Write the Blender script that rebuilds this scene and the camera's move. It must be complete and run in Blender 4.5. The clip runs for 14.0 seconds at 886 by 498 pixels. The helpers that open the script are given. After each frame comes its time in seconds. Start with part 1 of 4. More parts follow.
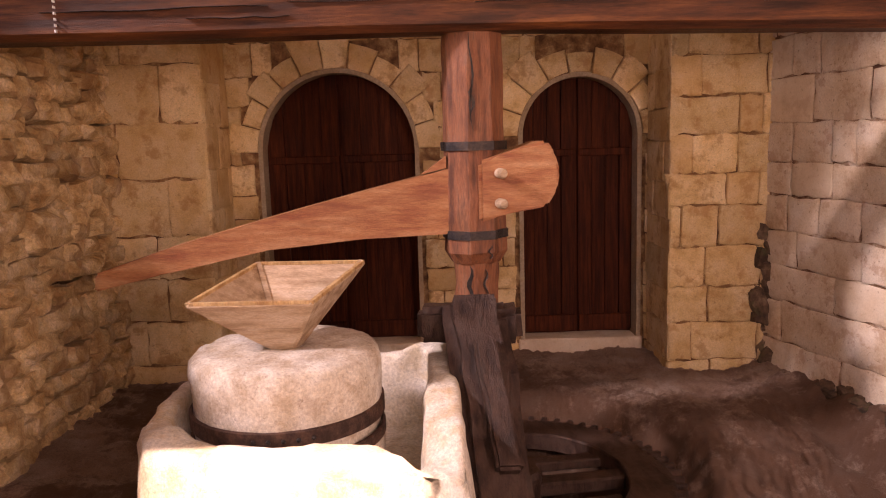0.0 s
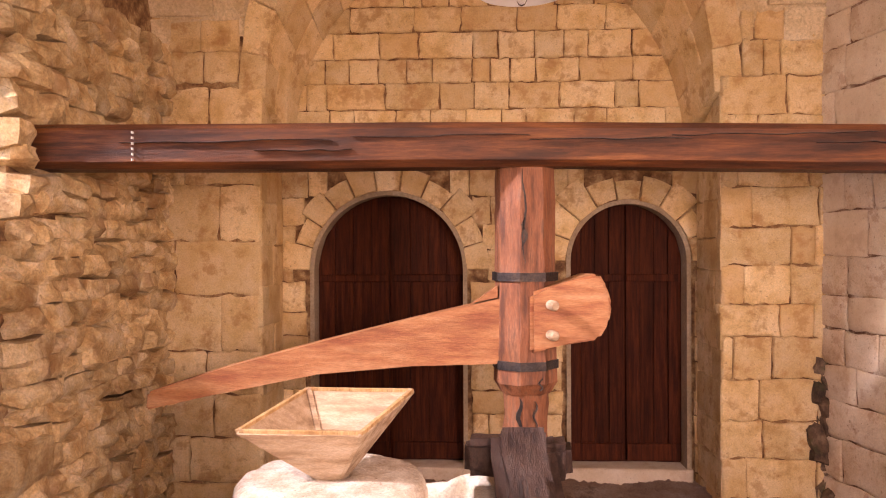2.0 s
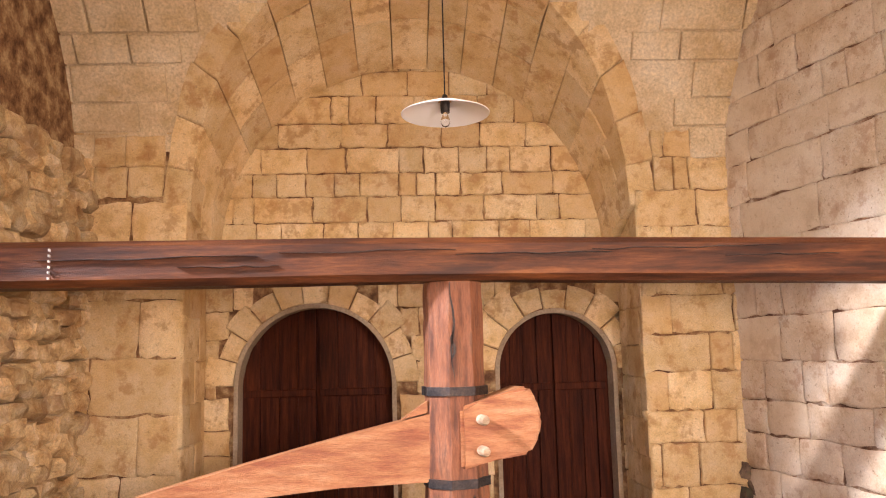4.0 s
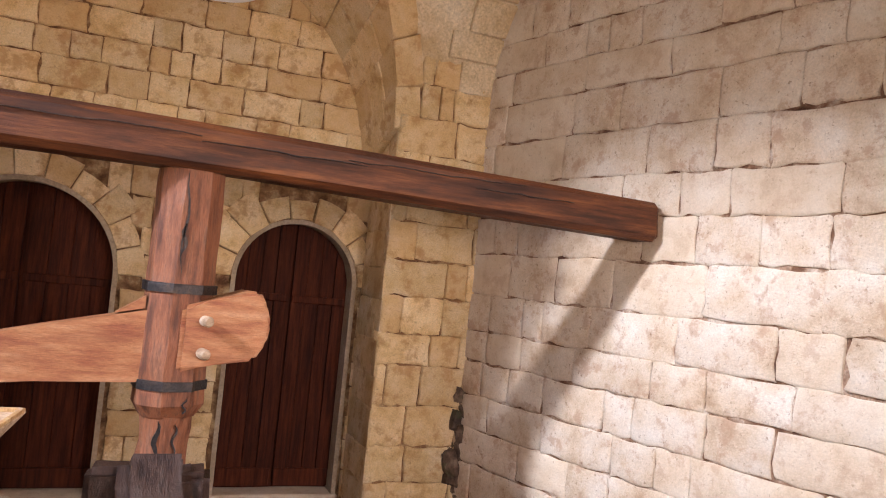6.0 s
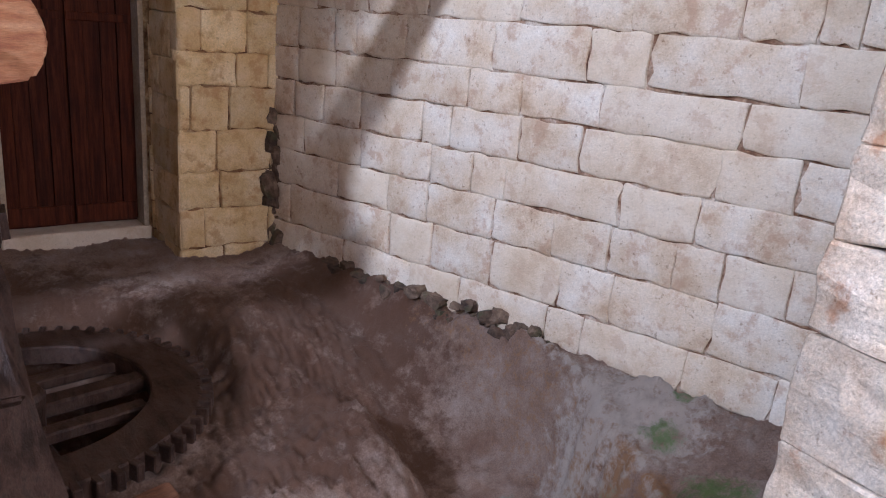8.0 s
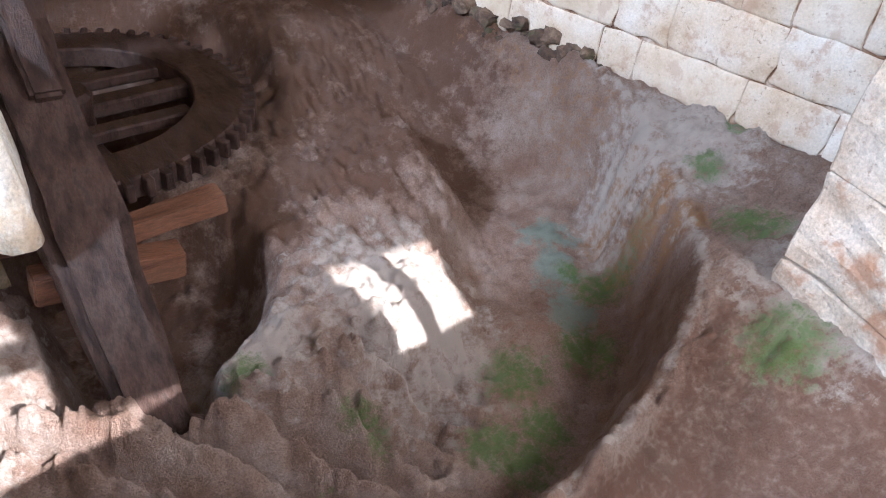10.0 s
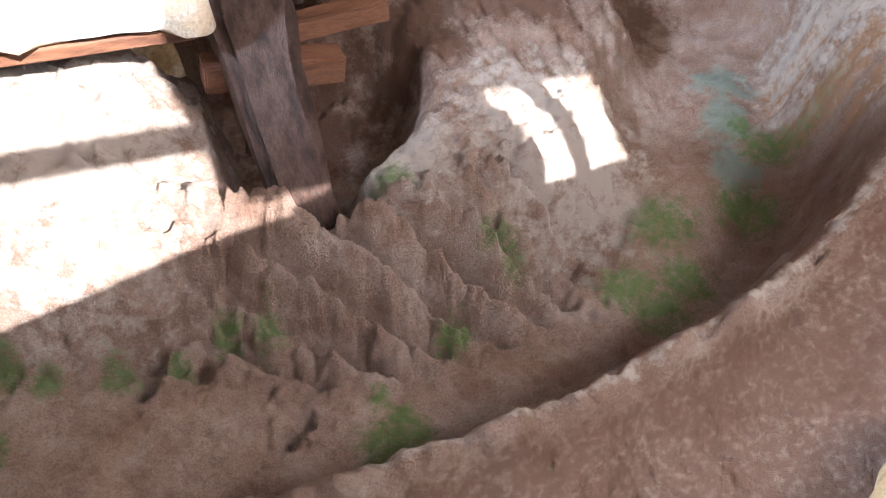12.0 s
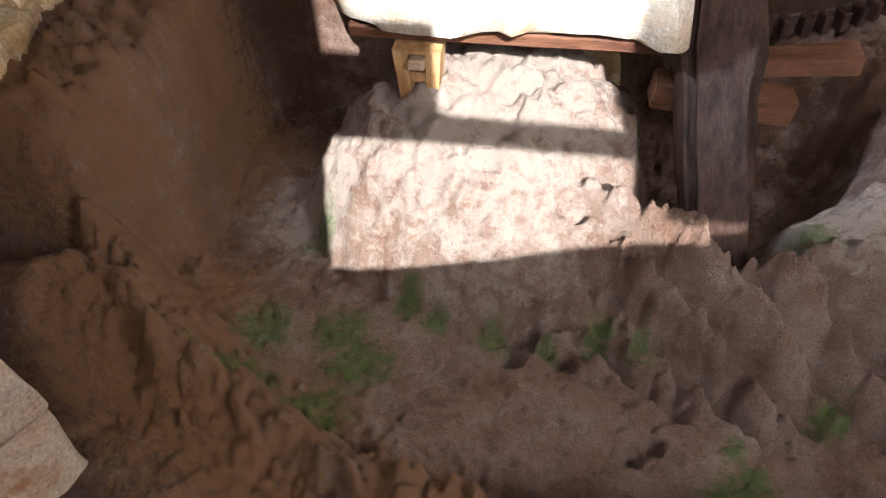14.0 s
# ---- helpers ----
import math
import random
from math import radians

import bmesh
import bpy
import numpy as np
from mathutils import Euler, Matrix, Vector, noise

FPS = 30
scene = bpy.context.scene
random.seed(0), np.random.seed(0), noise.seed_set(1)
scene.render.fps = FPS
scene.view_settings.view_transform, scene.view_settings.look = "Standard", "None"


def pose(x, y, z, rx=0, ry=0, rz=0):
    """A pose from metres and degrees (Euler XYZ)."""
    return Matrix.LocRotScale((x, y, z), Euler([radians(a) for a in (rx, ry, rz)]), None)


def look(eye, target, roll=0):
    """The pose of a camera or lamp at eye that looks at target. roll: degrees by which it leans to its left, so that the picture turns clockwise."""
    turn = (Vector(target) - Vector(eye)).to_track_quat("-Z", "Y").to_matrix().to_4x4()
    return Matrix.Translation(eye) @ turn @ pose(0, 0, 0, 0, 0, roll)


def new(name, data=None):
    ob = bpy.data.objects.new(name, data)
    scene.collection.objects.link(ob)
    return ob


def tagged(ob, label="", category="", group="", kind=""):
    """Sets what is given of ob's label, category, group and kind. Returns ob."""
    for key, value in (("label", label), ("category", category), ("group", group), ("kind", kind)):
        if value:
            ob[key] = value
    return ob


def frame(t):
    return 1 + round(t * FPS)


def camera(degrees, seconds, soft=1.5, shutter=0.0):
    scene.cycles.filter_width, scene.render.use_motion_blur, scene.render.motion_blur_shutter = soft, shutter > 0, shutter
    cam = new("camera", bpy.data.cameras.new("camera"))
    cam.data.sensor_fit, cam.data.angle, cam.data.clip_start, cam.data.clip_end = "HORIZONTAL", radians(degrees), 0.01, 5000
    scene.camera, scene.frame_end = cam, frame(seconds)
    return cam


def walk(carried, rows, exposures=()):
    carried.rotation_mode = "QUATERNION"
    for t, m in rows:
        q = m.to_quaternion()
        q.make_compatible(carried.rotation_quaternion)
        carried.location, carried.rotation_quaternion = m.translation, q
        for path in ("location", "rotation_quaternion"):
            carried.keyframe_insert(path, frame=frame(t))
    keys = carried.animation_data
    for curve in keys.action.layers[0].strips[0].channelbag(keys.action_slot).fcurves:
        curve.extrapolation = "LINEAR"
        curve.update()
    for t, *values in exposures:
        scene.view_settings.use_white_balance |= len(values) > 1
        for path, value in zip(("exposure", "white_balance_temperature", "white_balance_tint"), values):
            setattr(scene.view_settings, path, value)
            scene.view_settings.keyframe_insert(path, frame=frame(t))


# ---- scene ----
cam = camera(60.6, 14.0, 1.1)
ROWS = [
    (0, 0.007, 0.001, 1.657, -0.30, -8.41, 1.67),
    (0.5, -0.005, 0.001, 1.691, 0.09, -6.22, 1.43),
    (1, -0.020, -0.007, 1.726, 1.14, -3.40, 1.18),
    (1.5, -0.033, -0.015, 1.754, 2.06, -1.10, 0.52),
    (2, -0.047, -0.016, 1.769, 2.84, -0.25, 0.24),
    (2.2, -0.049, -0.017, 1.772, 2.93, 0.29, 0.33),
    (4.3, -0.044, -0.034, 1.815, -5.06, 7.96, 1.46),
    (4.5, -0.038, -0.034, 1.815, -7.22, 7.87, 1.27),
    (5, -0.037, -0.006, 1.804, -13.39, 7.29, -0.48),
    (5.5, -0.022, 0.062, 1.783, -18.90, 5.61, -3.81),
    (6, 0.013, 0.119, 1.765, -21.53, 2.38, -5.63),
    (6.5, -0.014, 0.183, 1.733, -30.72, -2.20, -4.57),
    (7, -0.003, 0.230, 1.717, -36.10, -6.38, -4.37),
    (7.5, -0.005, 0.245, 1.685, -38.26, -11.29, -4.26),
    (8, -0.006, 0.252, 1.652, -36.30, -16.58, -4.50),
    (8.5, 0.012, 0.263, 1.627, -35.29, -21.50, -4.58),
    (9, 0.027, 0.268, 1.609, -33.88, -26.90, -3.97),
    (9.2, 0.040, 0.265, 1.604, -33.54, -29.09, -4.04),
    (11.3, 0.086, 0.240, 1.483, -25.81, -45.64, -4.49),
    (11.5, 0.094, 0.231, 1.476, -24.47, -46.34, -3.84),
    (12, 0.056, 0.208, 1.430, -18.80, -48.57, -2.51),
    (12.5, -0.011, 0.180, 1.417, -11.17, -49.55, -1.63),
    (13, -0.108, 0.177, 1.403, -3.11, -49.96, -1.08),
    (13.5, -0.226, 0.182, 1.419, 4.36, -49.55, -0.01),
    (14, -0.318, 0.183, 1.447, 9.22, -47.21, 1.79),
]
EXPOSURES = [(0.0, 1.42, 9000, 52), (1.0, 1.8, 8900, 50), (2.0, 2.3, 8500, 46), (4.5, 2.55, 7250, 26), (6.0, 1.95, 6700, 24), (7.5, 1.3, 5900, 23), (9.0, 1.6, 5450, 17),
             (11.5, 2.45, 5750, 12), (12.5, 2.45, 5900, 14), (14.0, 1.65, 6000, 13)]
walk(cam, [(t, pose(x, y, z, 90 + pitch, roll, yaw)) for t, x, y, z, yaw, pitch, roll in ROWS], EXPOSURES)

# ---- light ----
SUN_HEAD = Vector((-0.26, 0.966, -0.84)).normalized()
world = bpy.data.worlds.new("sky")
scene.world = world
world.use_nodes = True
wn = world.node_tree
sky = wn.nodes.new("ShaderNodeTexSky")
sky.sky_type, sky.sun_disc = "NISHITA", False
sky.sun_elevation = math.asin(-SUN_HEAD.z)
sky.sun_rotation = math.atan2(-SUN_HEAD.x, -SUN_HEAD.y)
wn.nodes["Background"].inputs["Strength"].default_value = 0.15
wn.links.new(sky.outputs[0], wn.nodes["Background"].inputs["Color"])
sun = new("sun", bpy.data.lights.new("sun", "SUN"))
sun.data.energy, sun.data.angle, sun.data.color = 5.0, radians(0.5), (1.0, 0.95, 0.86)
sun.matrix_world = look((0, 0, 0), SUN_HEAD)


def area_lamp(name, x, y, z, w, h, power, head, color=(0.86, 0.93, 1.0)):
    """An area lamp that stands in for daylight through an opening."""
    ob = new(name, bpy.data.lights.new(name, "AREA"))
    ob.data.shape, ob.data.size, ob.data.size_y = "RECTANGLE", w, h
    ob.data.energy, ob.data.color = power, color
    ob.matrix_world = look((x, y, z), (x + head[0], y + head[1], z + head[2]))
    return ob


area_lamp("sky_in_gate", 0.36, -0.62, 2.45, 1.6, 1.5, 13, (-0.1, 0.75, -0.75), (1.0, 0.96, 0.91))
# fill added to brighten the vault, standing for glow of sunlit ground outside
area_lamp("ground_glow_fill", 0.36, -0.62, 2.2, 1.6, 1.2, 16, (0.2, 1, 1.0), (1.0, 0.93, 0.80))
# unseen lamp outside the west wall, added to brighten the east wall
WEST_HEAD = Vector((1.0, 0.25, -0.62))
ob = area_lamp("east_wall_fill", 0, 0, 0, 0.9, 0.9, 900, WEST_HEAD, (0.78, 0.89, 1.0))
ob.matrix_world = look(Vector((-2.47, 2.0, 3.8)) - WEST_HEAD * 8, (-2.47, 2.0, 3.8))
# fill lamp added at the gap, grazing the ground to bring out its relief
area_lamp("ground_side_fill", 2.29, -0.39, 2.05, 0.7, 0.9, 38, (-0.5, 0.9, -1.0), (1.0, 0.95, 0.90))


# ---- materials ----
def nodes_of(name):
    m = bpy.data.materials.new(name)
    m.use_nodes = True
    return m, m.node_tree, m.node_tree.nodes["Principled BSDF"]


def surface(name, colors, scale=3.0, fine=40.0, rough=0.85, bump=0.4, vary=0.25, stain=None, stain_scale=1.2,
            stain_amount=0.5, stretch=(1, 1, 1), metal=0.0, tint=None, lo=0.36, hi=0.66, pits=0.0, grain_range=(0.66, 1.24)):
    """A mottled surface: broad patches, fine grain, stains, per-object shift of tone and relief."""
    m, t, b = nodes_of(name)
    N, L = t.nodes.new, t.links.new
    geo = N("ShaderNodeNewGeometry")
    mp = N("ShaderNodeMapping")
    mp.inputs["Scale"].default_value = stretch
    L(geo.outputs["Position"], mp.inputs["Vector"])
    info = N("ShaderNodeObjectInfo")
    broad = N("ShaderNodeTexNoise")
    broad.inputs["Scale"].default_value, broad.inputs["Detail"].default_value = scale, 6
    broad.inputs["Roughness"].default_value = 0.62
    L(mp.outputs[0], broad.inputs["Vector"])
    ramp = N("ShaderNodeValToRGB")
    e = ramp.color_ramp.elements
    e[0].position, e[1].position = lo, hi
    e[0].color, e[1].color = (*colors[0], 1), (*colors[-1], 1)
    for k, c in enumerate(colors[1:-1]):
        x = e.new(lo + (hi - lo) * (k + 1) / (len(colors) - 1))
        x.color = (*c, 1)
    L(broad.outputs["Fac"], ramp.inputs["Fac"])
    grain = N("ShaderNodeTexNoise")
    grain.inputs["Scale"].default_value, grain.inputs["Detail"].default_value = fine, 8
    grain.inputs["Roughness"].default_value = 0.7
    L(mp.outputs[0], grain.inputs["Vector"])
    hsv = N("ShaderNodeHueSaturation")
    L(ramp.outputs["Color"], hsv.inputs["Color"])
    tone = N("ShaderNodeMapRange")
    tone.inputs["To Min"].default_value, tone.inputs["To Max"].default_value = 1 - vary, 1 + vary
    L(info.outputs["Random"], tone.inputs["Value"])
    g2 = N("ShaderNodeMapRange")
    g2.inputs["From Min"].default_value, g2.inputs["From Max"].default_value = 0.3, 0.7
    g2.inputs["To Min"].default_value, g2.inputs["To Max"].default_value = grain_range
    L(grain.outputs["Fac"], g2.inputs["Value"])
    mul = N("ShaderNodeMath")
    mul.operation = "MULTIPLY"
    L(tone.outputs[0], mul.inputs[0])
    L(g2.outputs[0], mul.inputs[1])
    L(mul.outputs[0], hsv.inputs["Value"])
    col = hsv.outputs["Color"]
    if stain:
        sn = N("ShaderNodeTexNoise")
        sn.inputs["Scale"].default_value, sn.inputs["Detail"].default_value = stain_scale, 7
        sn.inputs["Roughness"].default_value = 0.68
        L(mp.outputs[0], sn.inputs["Vector"])
        sr = N("ShaderNodeMapRange")
        sr.inputs["From Min"].default_value, sr.inputs["From Max"].default_value = 0.53, 0.62
        sr.inputs["To Max"].default_value = stain_amount
        L(sn.outputs["Fac"], sr.inputs["Value"])
        mix = N("ShaderNodeMix")
        mix.data_type = "RGBA"
        L(sr.outputs[0], mix.inputs["Factor"])
        L(col, mix.inputs["A"])
        mix.inputs["B"].default_value = (*stain, 1)
        col = mix.outputs["Result"]
    if pits:
        pn = N("ShaderNodeTexNoise")
        pn.inputs["Scale"].default_value, pn.inputs["Detail"].default_value = 38, 5
        pn.inputs["Roughness"].default_value = 0.65
        L(mp.outputs[0], pn.inputs["Vector"])
        pr = N("ShaderNodeMapRange")
        pr.inputs["From Min"].default_value, pr.inputs["From Max"].default_value = 0.60, 0.70
        pr.inputs["To Max"].default_value = pits
        L(pn.outputs["Fac"], pr.inputs["Value"])
        pm = N("ShaderNodeMix")
        pm.data_type = "RGBA"
        L(pr.outputs[0], pm.inputs["Factor"])
        L(col, pm.inputs["A"])
        pm.inputs["B"].default_value = (0.16, 0.075, 0.03, 1)
        col = pm.outputs["Result"]
    if tint:
        hm = N("ShaderNodeMath")
        hm.operation, hm.inputs[1].default_value = "MULTIPLY", 17.3
        L(info.outputs["Random"], hm.inputs[0])
        fr = N("ShaderNodeMath")
        fr.operation = "FRACT"
        L(hm.outputs[0], fr.inputs[0])
        tr = N("ShaderNodeMapRange")
        tr.inputs["From Min"].default_value, tr.inputs["To Max"].default_value = 0.55, 0.45
        L(fr.outputs[0], tr.inputs["Value"])
        tm = N("ShaderNodeMix")
        tm.data_type = "RGBA"
        L(tr.outputs[0], tm.inputs["Factor"])
        L(col, tm.inputs["A"])
        tm.inputs["B"].default_value = (*tint, 1)
        col = tm.outputs["Result"]
    L(col, b.inputs["Base Color"])
    b.inputs["Roughness"].default_value, b.inputs["Metallic"].default_value = rough, metal
    add = N("ShaderNodeMath")
    add.operation = "MULTIPLY_ADD"
    add.inputs[1].default_value = 0.5
    L(grain.outputs["Fac"], add.inputs[0])
    L(broad.outputs["Fac"], add.inputs[2])
    bp = N("ShaderNodeBump")
    bp.inputs["Strength"].default_value, bp.inputs["Distance"].default_value = bump, 0.02
    L(add.outputs[0], bp.inputs["Height"])
    L(bp.outputs[0], b.inputs["Normal"])
    return m


M_STONE = surface("limestone", [(0.52, 0.33, 0.14), (0.66, 0.47, 0.24), (0.72, 0.55, 0.32), (0.76, 0.61, 0.40)], 5, 90, 0.92, 0.6, 0.13,
                  (0.38, 0.18, 0.06), 6.0, 0.6, tint=(0.52, 0.29, 0.10), pits=0.45, lo=0.3, hi=0.7, grain_range=(0.78, 1.18))
M_PALE = surface("pale_limestone", [(0.44, 0.30, 0.19), (0.60, 0.47, 0.34), (0.67, 0.57, 0.46), (0.72, 0.65, 0.56)], 3.5, 90, 0.92, 0.55, 0.05,
                 (0.40, 0.23, 0.14), 8.0, 0.55, tint=(0.66, 0.54, 0.40), pits=0.6, lo=0.3, hi=0.7, grain_range=(0.82, 1.14))
M_MORTAR = surface("mortar", [(0.12, 0.05, 0.02), (0.30, 0.165, 0.075), (0.55, 0.39, 0.21)], 9, 60, 0.95, 1.0, 0.0)
M_PALE_MORTAR = surface("pale_mortar", [(0.10, 0.04, 0.02), (0.20, 0.10, 0.055), (0.38, 0.25, 0.17), (0.60, 0.50, 0.41)], 7, 60, 0.95, 1.0, 0.0, lo=0.34, hi=0.62)
M_PIER = surface("rusty_limestone", [(0.50, 0.36, 0.25), (0.62, 0.51, 0.40), (0.70, 0.62, 0.53)], 6, 70, 0.92, 1.0, 0.05, (0.38, 0.17, 0.08), 3.5, 0.75, pits=0.55, lo=0.3, hi=0.7)
M_RUBBLE = surface("rubble", [(0.46, 0.28, 0.12), (0.62, 0.45, 0.24), (0.71, 0.57, 0.38)], 7, 70, 0.95, 0.9, 0.2,
                   (0.30, 0.15, 0.06), 3.0, 0.6, pits=0.5)
M_VAULT = surface("vault_stone", [(0.56, 0.41, 0.23), (0.68, 0.54, 0.35), (0.75, 0.64, 0.47)], 2.5, 50, 0.9, 0.4, 0.0,
                  (0.45, 0.29, 0.13), 1.5, 0.45, pits=0.35)
M_VATSTONE = surface("vat_stone", [(0.62, 0.52, 0.38), (0.76, 0.70, 0.60), (0.80, 0.76, 0.70)], 5, 70, 0.9, 0.7, 0.0,
                     (0.62, 0.40, 0.17), 3.0, 0.5, pits=0.25)
M_MILL = surface("millstone", [(0.52, 0.42, 0.31), (0.68, 0.61, 0.51), (0.77, 0.73, 0.66)], 9, 80, 0.9, 0.8, 0.0,
                 (0.40, 0.28, 0.18), 7.0, 0.45, pits=0.45)
M_BEAM = surface("dark_varnished_beam", [(0.035, 0.010, 0.004), (0.10, 0.029, 0.009), (0.20, 0.066, 0.018)], 3, 30, 0.55, 0.35,
                 0.0, (0.03, 0.009, 0.004), 2.0, 0.8, stretch=(0.5, 5, 6), lo=0.36, hi=0.68)
M_POST = surface("red_post_wood", [(0.10, 0.030, 0.012), (0.25, 0.085, 0.036), (0.37, 0.16, 0.08)], 4, 40, 0.6, 0.5, 0.0,
                 (0.06, 0.02, 0.01), 4.0, 0.7, stretch=(5, 5, 0.7))
M_BAR = surface("brown_bar_wood", [(0.07, 0.024, 0.011), (0.15, 0.060, 0.028), (0.23, 0.105, 0.055)], 4, 40, 0.65, 0.5, 0.0, (0.05, 0.02, 0.01), 4.0, 0.6, stretch=(0.8, 5, 5))
M_LEVER = surface("lever_wood", [(0.24, 0.065, 0.022), (0.37, 0.145, 0.055), (0.46, 0.23, 0.11)], 3, 40, 0.6, 0.35, 0.0,
                  (0.20, 0.06, 0.02), 2.0, 0.5, stretch=(0.8, 5, 5))
M_DARKWOOD = surface("old_dark_wood", [(0.020, 0.010, 0.007), (0.055, 0.029, 0.021), (0.12, 0.078, 0.063)], 5, 50, 0.45, 0.7, 0.0,
                     (0.012, 0.006, 0.004), 5.0, 0.7, stretch=(4, 1.0, 2))
M_DOOR = surface("brown_door_wood", [(0.030, 0.007, 0.003), (0.060, 0.013, 0.005), (0.095, 0.022, 0.008)], 5, 60, 0.75, 0.25, 0.15,
                 stretch=(8, 8, 0.6))
M_DOOR.node_tree.nodes["Principled BSDF"].inputs["Specular IOR Level"].default_value = 0.15
M_BEAM.node_tree.nodes["Principled BSDF"].inputs["Specular IOR Level"].default_value = 0.3
M_DARKWOOD.node_tree.nodes["Principled BSDF"].inputs["Specular IOR Level"].default_value = 0.25
M_HOPPER = surface("hopper_wood", [(0.30, 0.19, 0.11), (0.48, 0.34, 0.22), (0.58, 0.45, 0.33)], 4, 60, 0.7, 0.3, 0.06,
                   (0.25, 0.12, 0.06), 3.0, 0.4, stretch=(1, 4, 5))
M_PALEWOOD = surface("orange_pale_wood", [(0.36, 0.19, 0.07), (0.52, 0.32, 0.14), (0.60, 0.42, 0.22)], 4, 50, 0.65, 0.4, 0.0,
                     (0.22, 0.10, 0.04), 3, 0.5, stretch=(4, 4, 0.8))
M_IRON = surface("black_iron", [(0.02, 0.018, 0.018), (0.05, 0.042, 0.04), (0.09, 0.06, 0.045)], 10, 80, 0.5, 0.4, 0.0, metal=0.7)
M_RUST = surface("rusty_iron", [(0.045, 0.024, 0.018), (0.10, 0.055, 0.042), (0.18, 0.10, 0.07)], 14, 90, 0.6, 0.4, 0.0, metal=0.5)
M_DARKSTONE = surface("dark_stone", [(0.05, 0.028, 0.018), (0.12, 0.072, 0.046), (0.22, 0.15, 0.10)], 9, 60, 0.9, 1.0, 0.2, (0.06, 0.07, 0.025), 6, 0.5)
M_PLASTER = surface("smooth_plaster", [(0.34, 0.25, 0.16), (0.44, 0.35, 0.25)], 3, 50, 0.9, 0.3, 0.0, (0.40, 0.25, 0.12), 2, 0.4)


def earth():
    """Reddish worn rock, with moss and ochre soil where the ground carries them."""
    m = surface("worn_rock", [(0.24, 0.135, 0.09), (0.34, 0.225, 0.17), (0.45, 0.34, 0.28)], 4.5, 120, 0.97, 1.0, 0.0,
                (0.30, 0.16, 0.09), 2.2, 0.4, lo=0.32, hi=0.68, pits=0.4, grain_range=(0.66, 1.28))
    t = m.node_tree
    b = t.nodes["Principled BSDF"]
    N, L = t.nodes.new, t.links.new
    col = b.inputs["Base Color"].links[0].from_socket
    geo = N("ShaderNodeNewGeometry")
    # dark back floor and bank are painted shade; pale dust also paints lit ground
    for name, c, sc in (("shaded_clay", (0.17, 0.082, 0.048), 30), ("floor_shade", (0.105, 0.041, 0.017), 6), ("soil", (0.38, 0.195, 0.085), 22), ("lit_dust", (0.58, 0.50, 0.43), 12), ("slime", (0.17, 0.29, 0.24), 9), ("moss", (0.10, 0.19, 0.035), 24)):
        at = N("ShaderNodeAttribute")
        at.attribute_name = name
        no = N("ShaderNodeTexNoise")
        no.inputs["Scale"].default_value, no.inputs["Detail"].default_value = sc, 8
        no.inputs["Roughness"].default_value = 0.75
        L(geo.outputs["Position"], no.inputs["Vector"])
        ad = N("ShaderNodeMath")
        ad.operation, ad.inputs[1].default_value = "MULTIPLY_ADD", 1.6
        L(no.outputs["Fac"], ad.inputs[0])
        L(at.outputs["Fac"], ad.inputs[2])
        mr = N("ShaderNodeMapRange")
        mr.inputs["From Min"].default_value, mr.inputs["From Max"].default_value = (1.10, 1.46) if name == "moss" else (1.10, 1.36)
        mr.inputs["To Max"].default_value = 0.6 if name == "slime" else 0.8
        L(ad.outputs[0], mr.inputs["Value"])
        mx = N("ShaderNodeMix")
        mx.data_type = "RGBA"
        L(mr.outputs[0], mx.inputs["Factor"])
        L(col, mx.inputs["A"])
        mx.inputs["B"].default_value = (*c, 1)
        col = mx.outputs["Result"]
    L(col, b.inputs["Base Color"])
    t.nodes["Bump"].inputs["Distance"].default_value = 0.07
    return m


M_EARTH = earth()
m, t, b = nodes_of("white_enamel")
b.inputs["Base Color"].default_value, b.inputs["Roughness"].default_value = (0.9, 0.9, 0.88, 1), 0.3
M_ENAMEL = m
m, t, b = nodes_of("clear_glass")
b.inputs["Base Color"].default_value, b.inputs["Roughness"].default_value = (1, 1, 1, 1), 0.02
b.inputs["Transmission Weight"].default_value = 1.0
M_GLASS = m


# ---- mesh helpers ----
def mesh_of(name, bm, material, smooth=False):
    me = bpy.data.meshes.new(name)
    bmesh.ops.recalc_face_normals(bm, faces=bm.faces)
    bm.to_mesh(me)
    bm.free()
    me.materials.append(material)
    if smooth:
        for p in me.polygons:
            p.use_smooth = True
    return me


def thing(name, label, category, at=(0, 0, 0), group="", kind=""):
    ob = new(name)
    ob.location = at
    return tagged(ob, label, category, group, kind)


def part(name, bm, material, parent, label="", smooth=False):
    ob = new(name, mesh_of(name, bm, material, smooth))
    if parent:
        ob.parent = parent
        ob.location = -parent.location if parent.parent is None else (0, 0, 0)
    if label:
        ob["label"] = label
    return ob


def solid(name, bm, material, label, category, kind="", smooth=False):
    return tagged(new(name, mesh_of(name, bm, material, smooth)), label, category, "", kind)


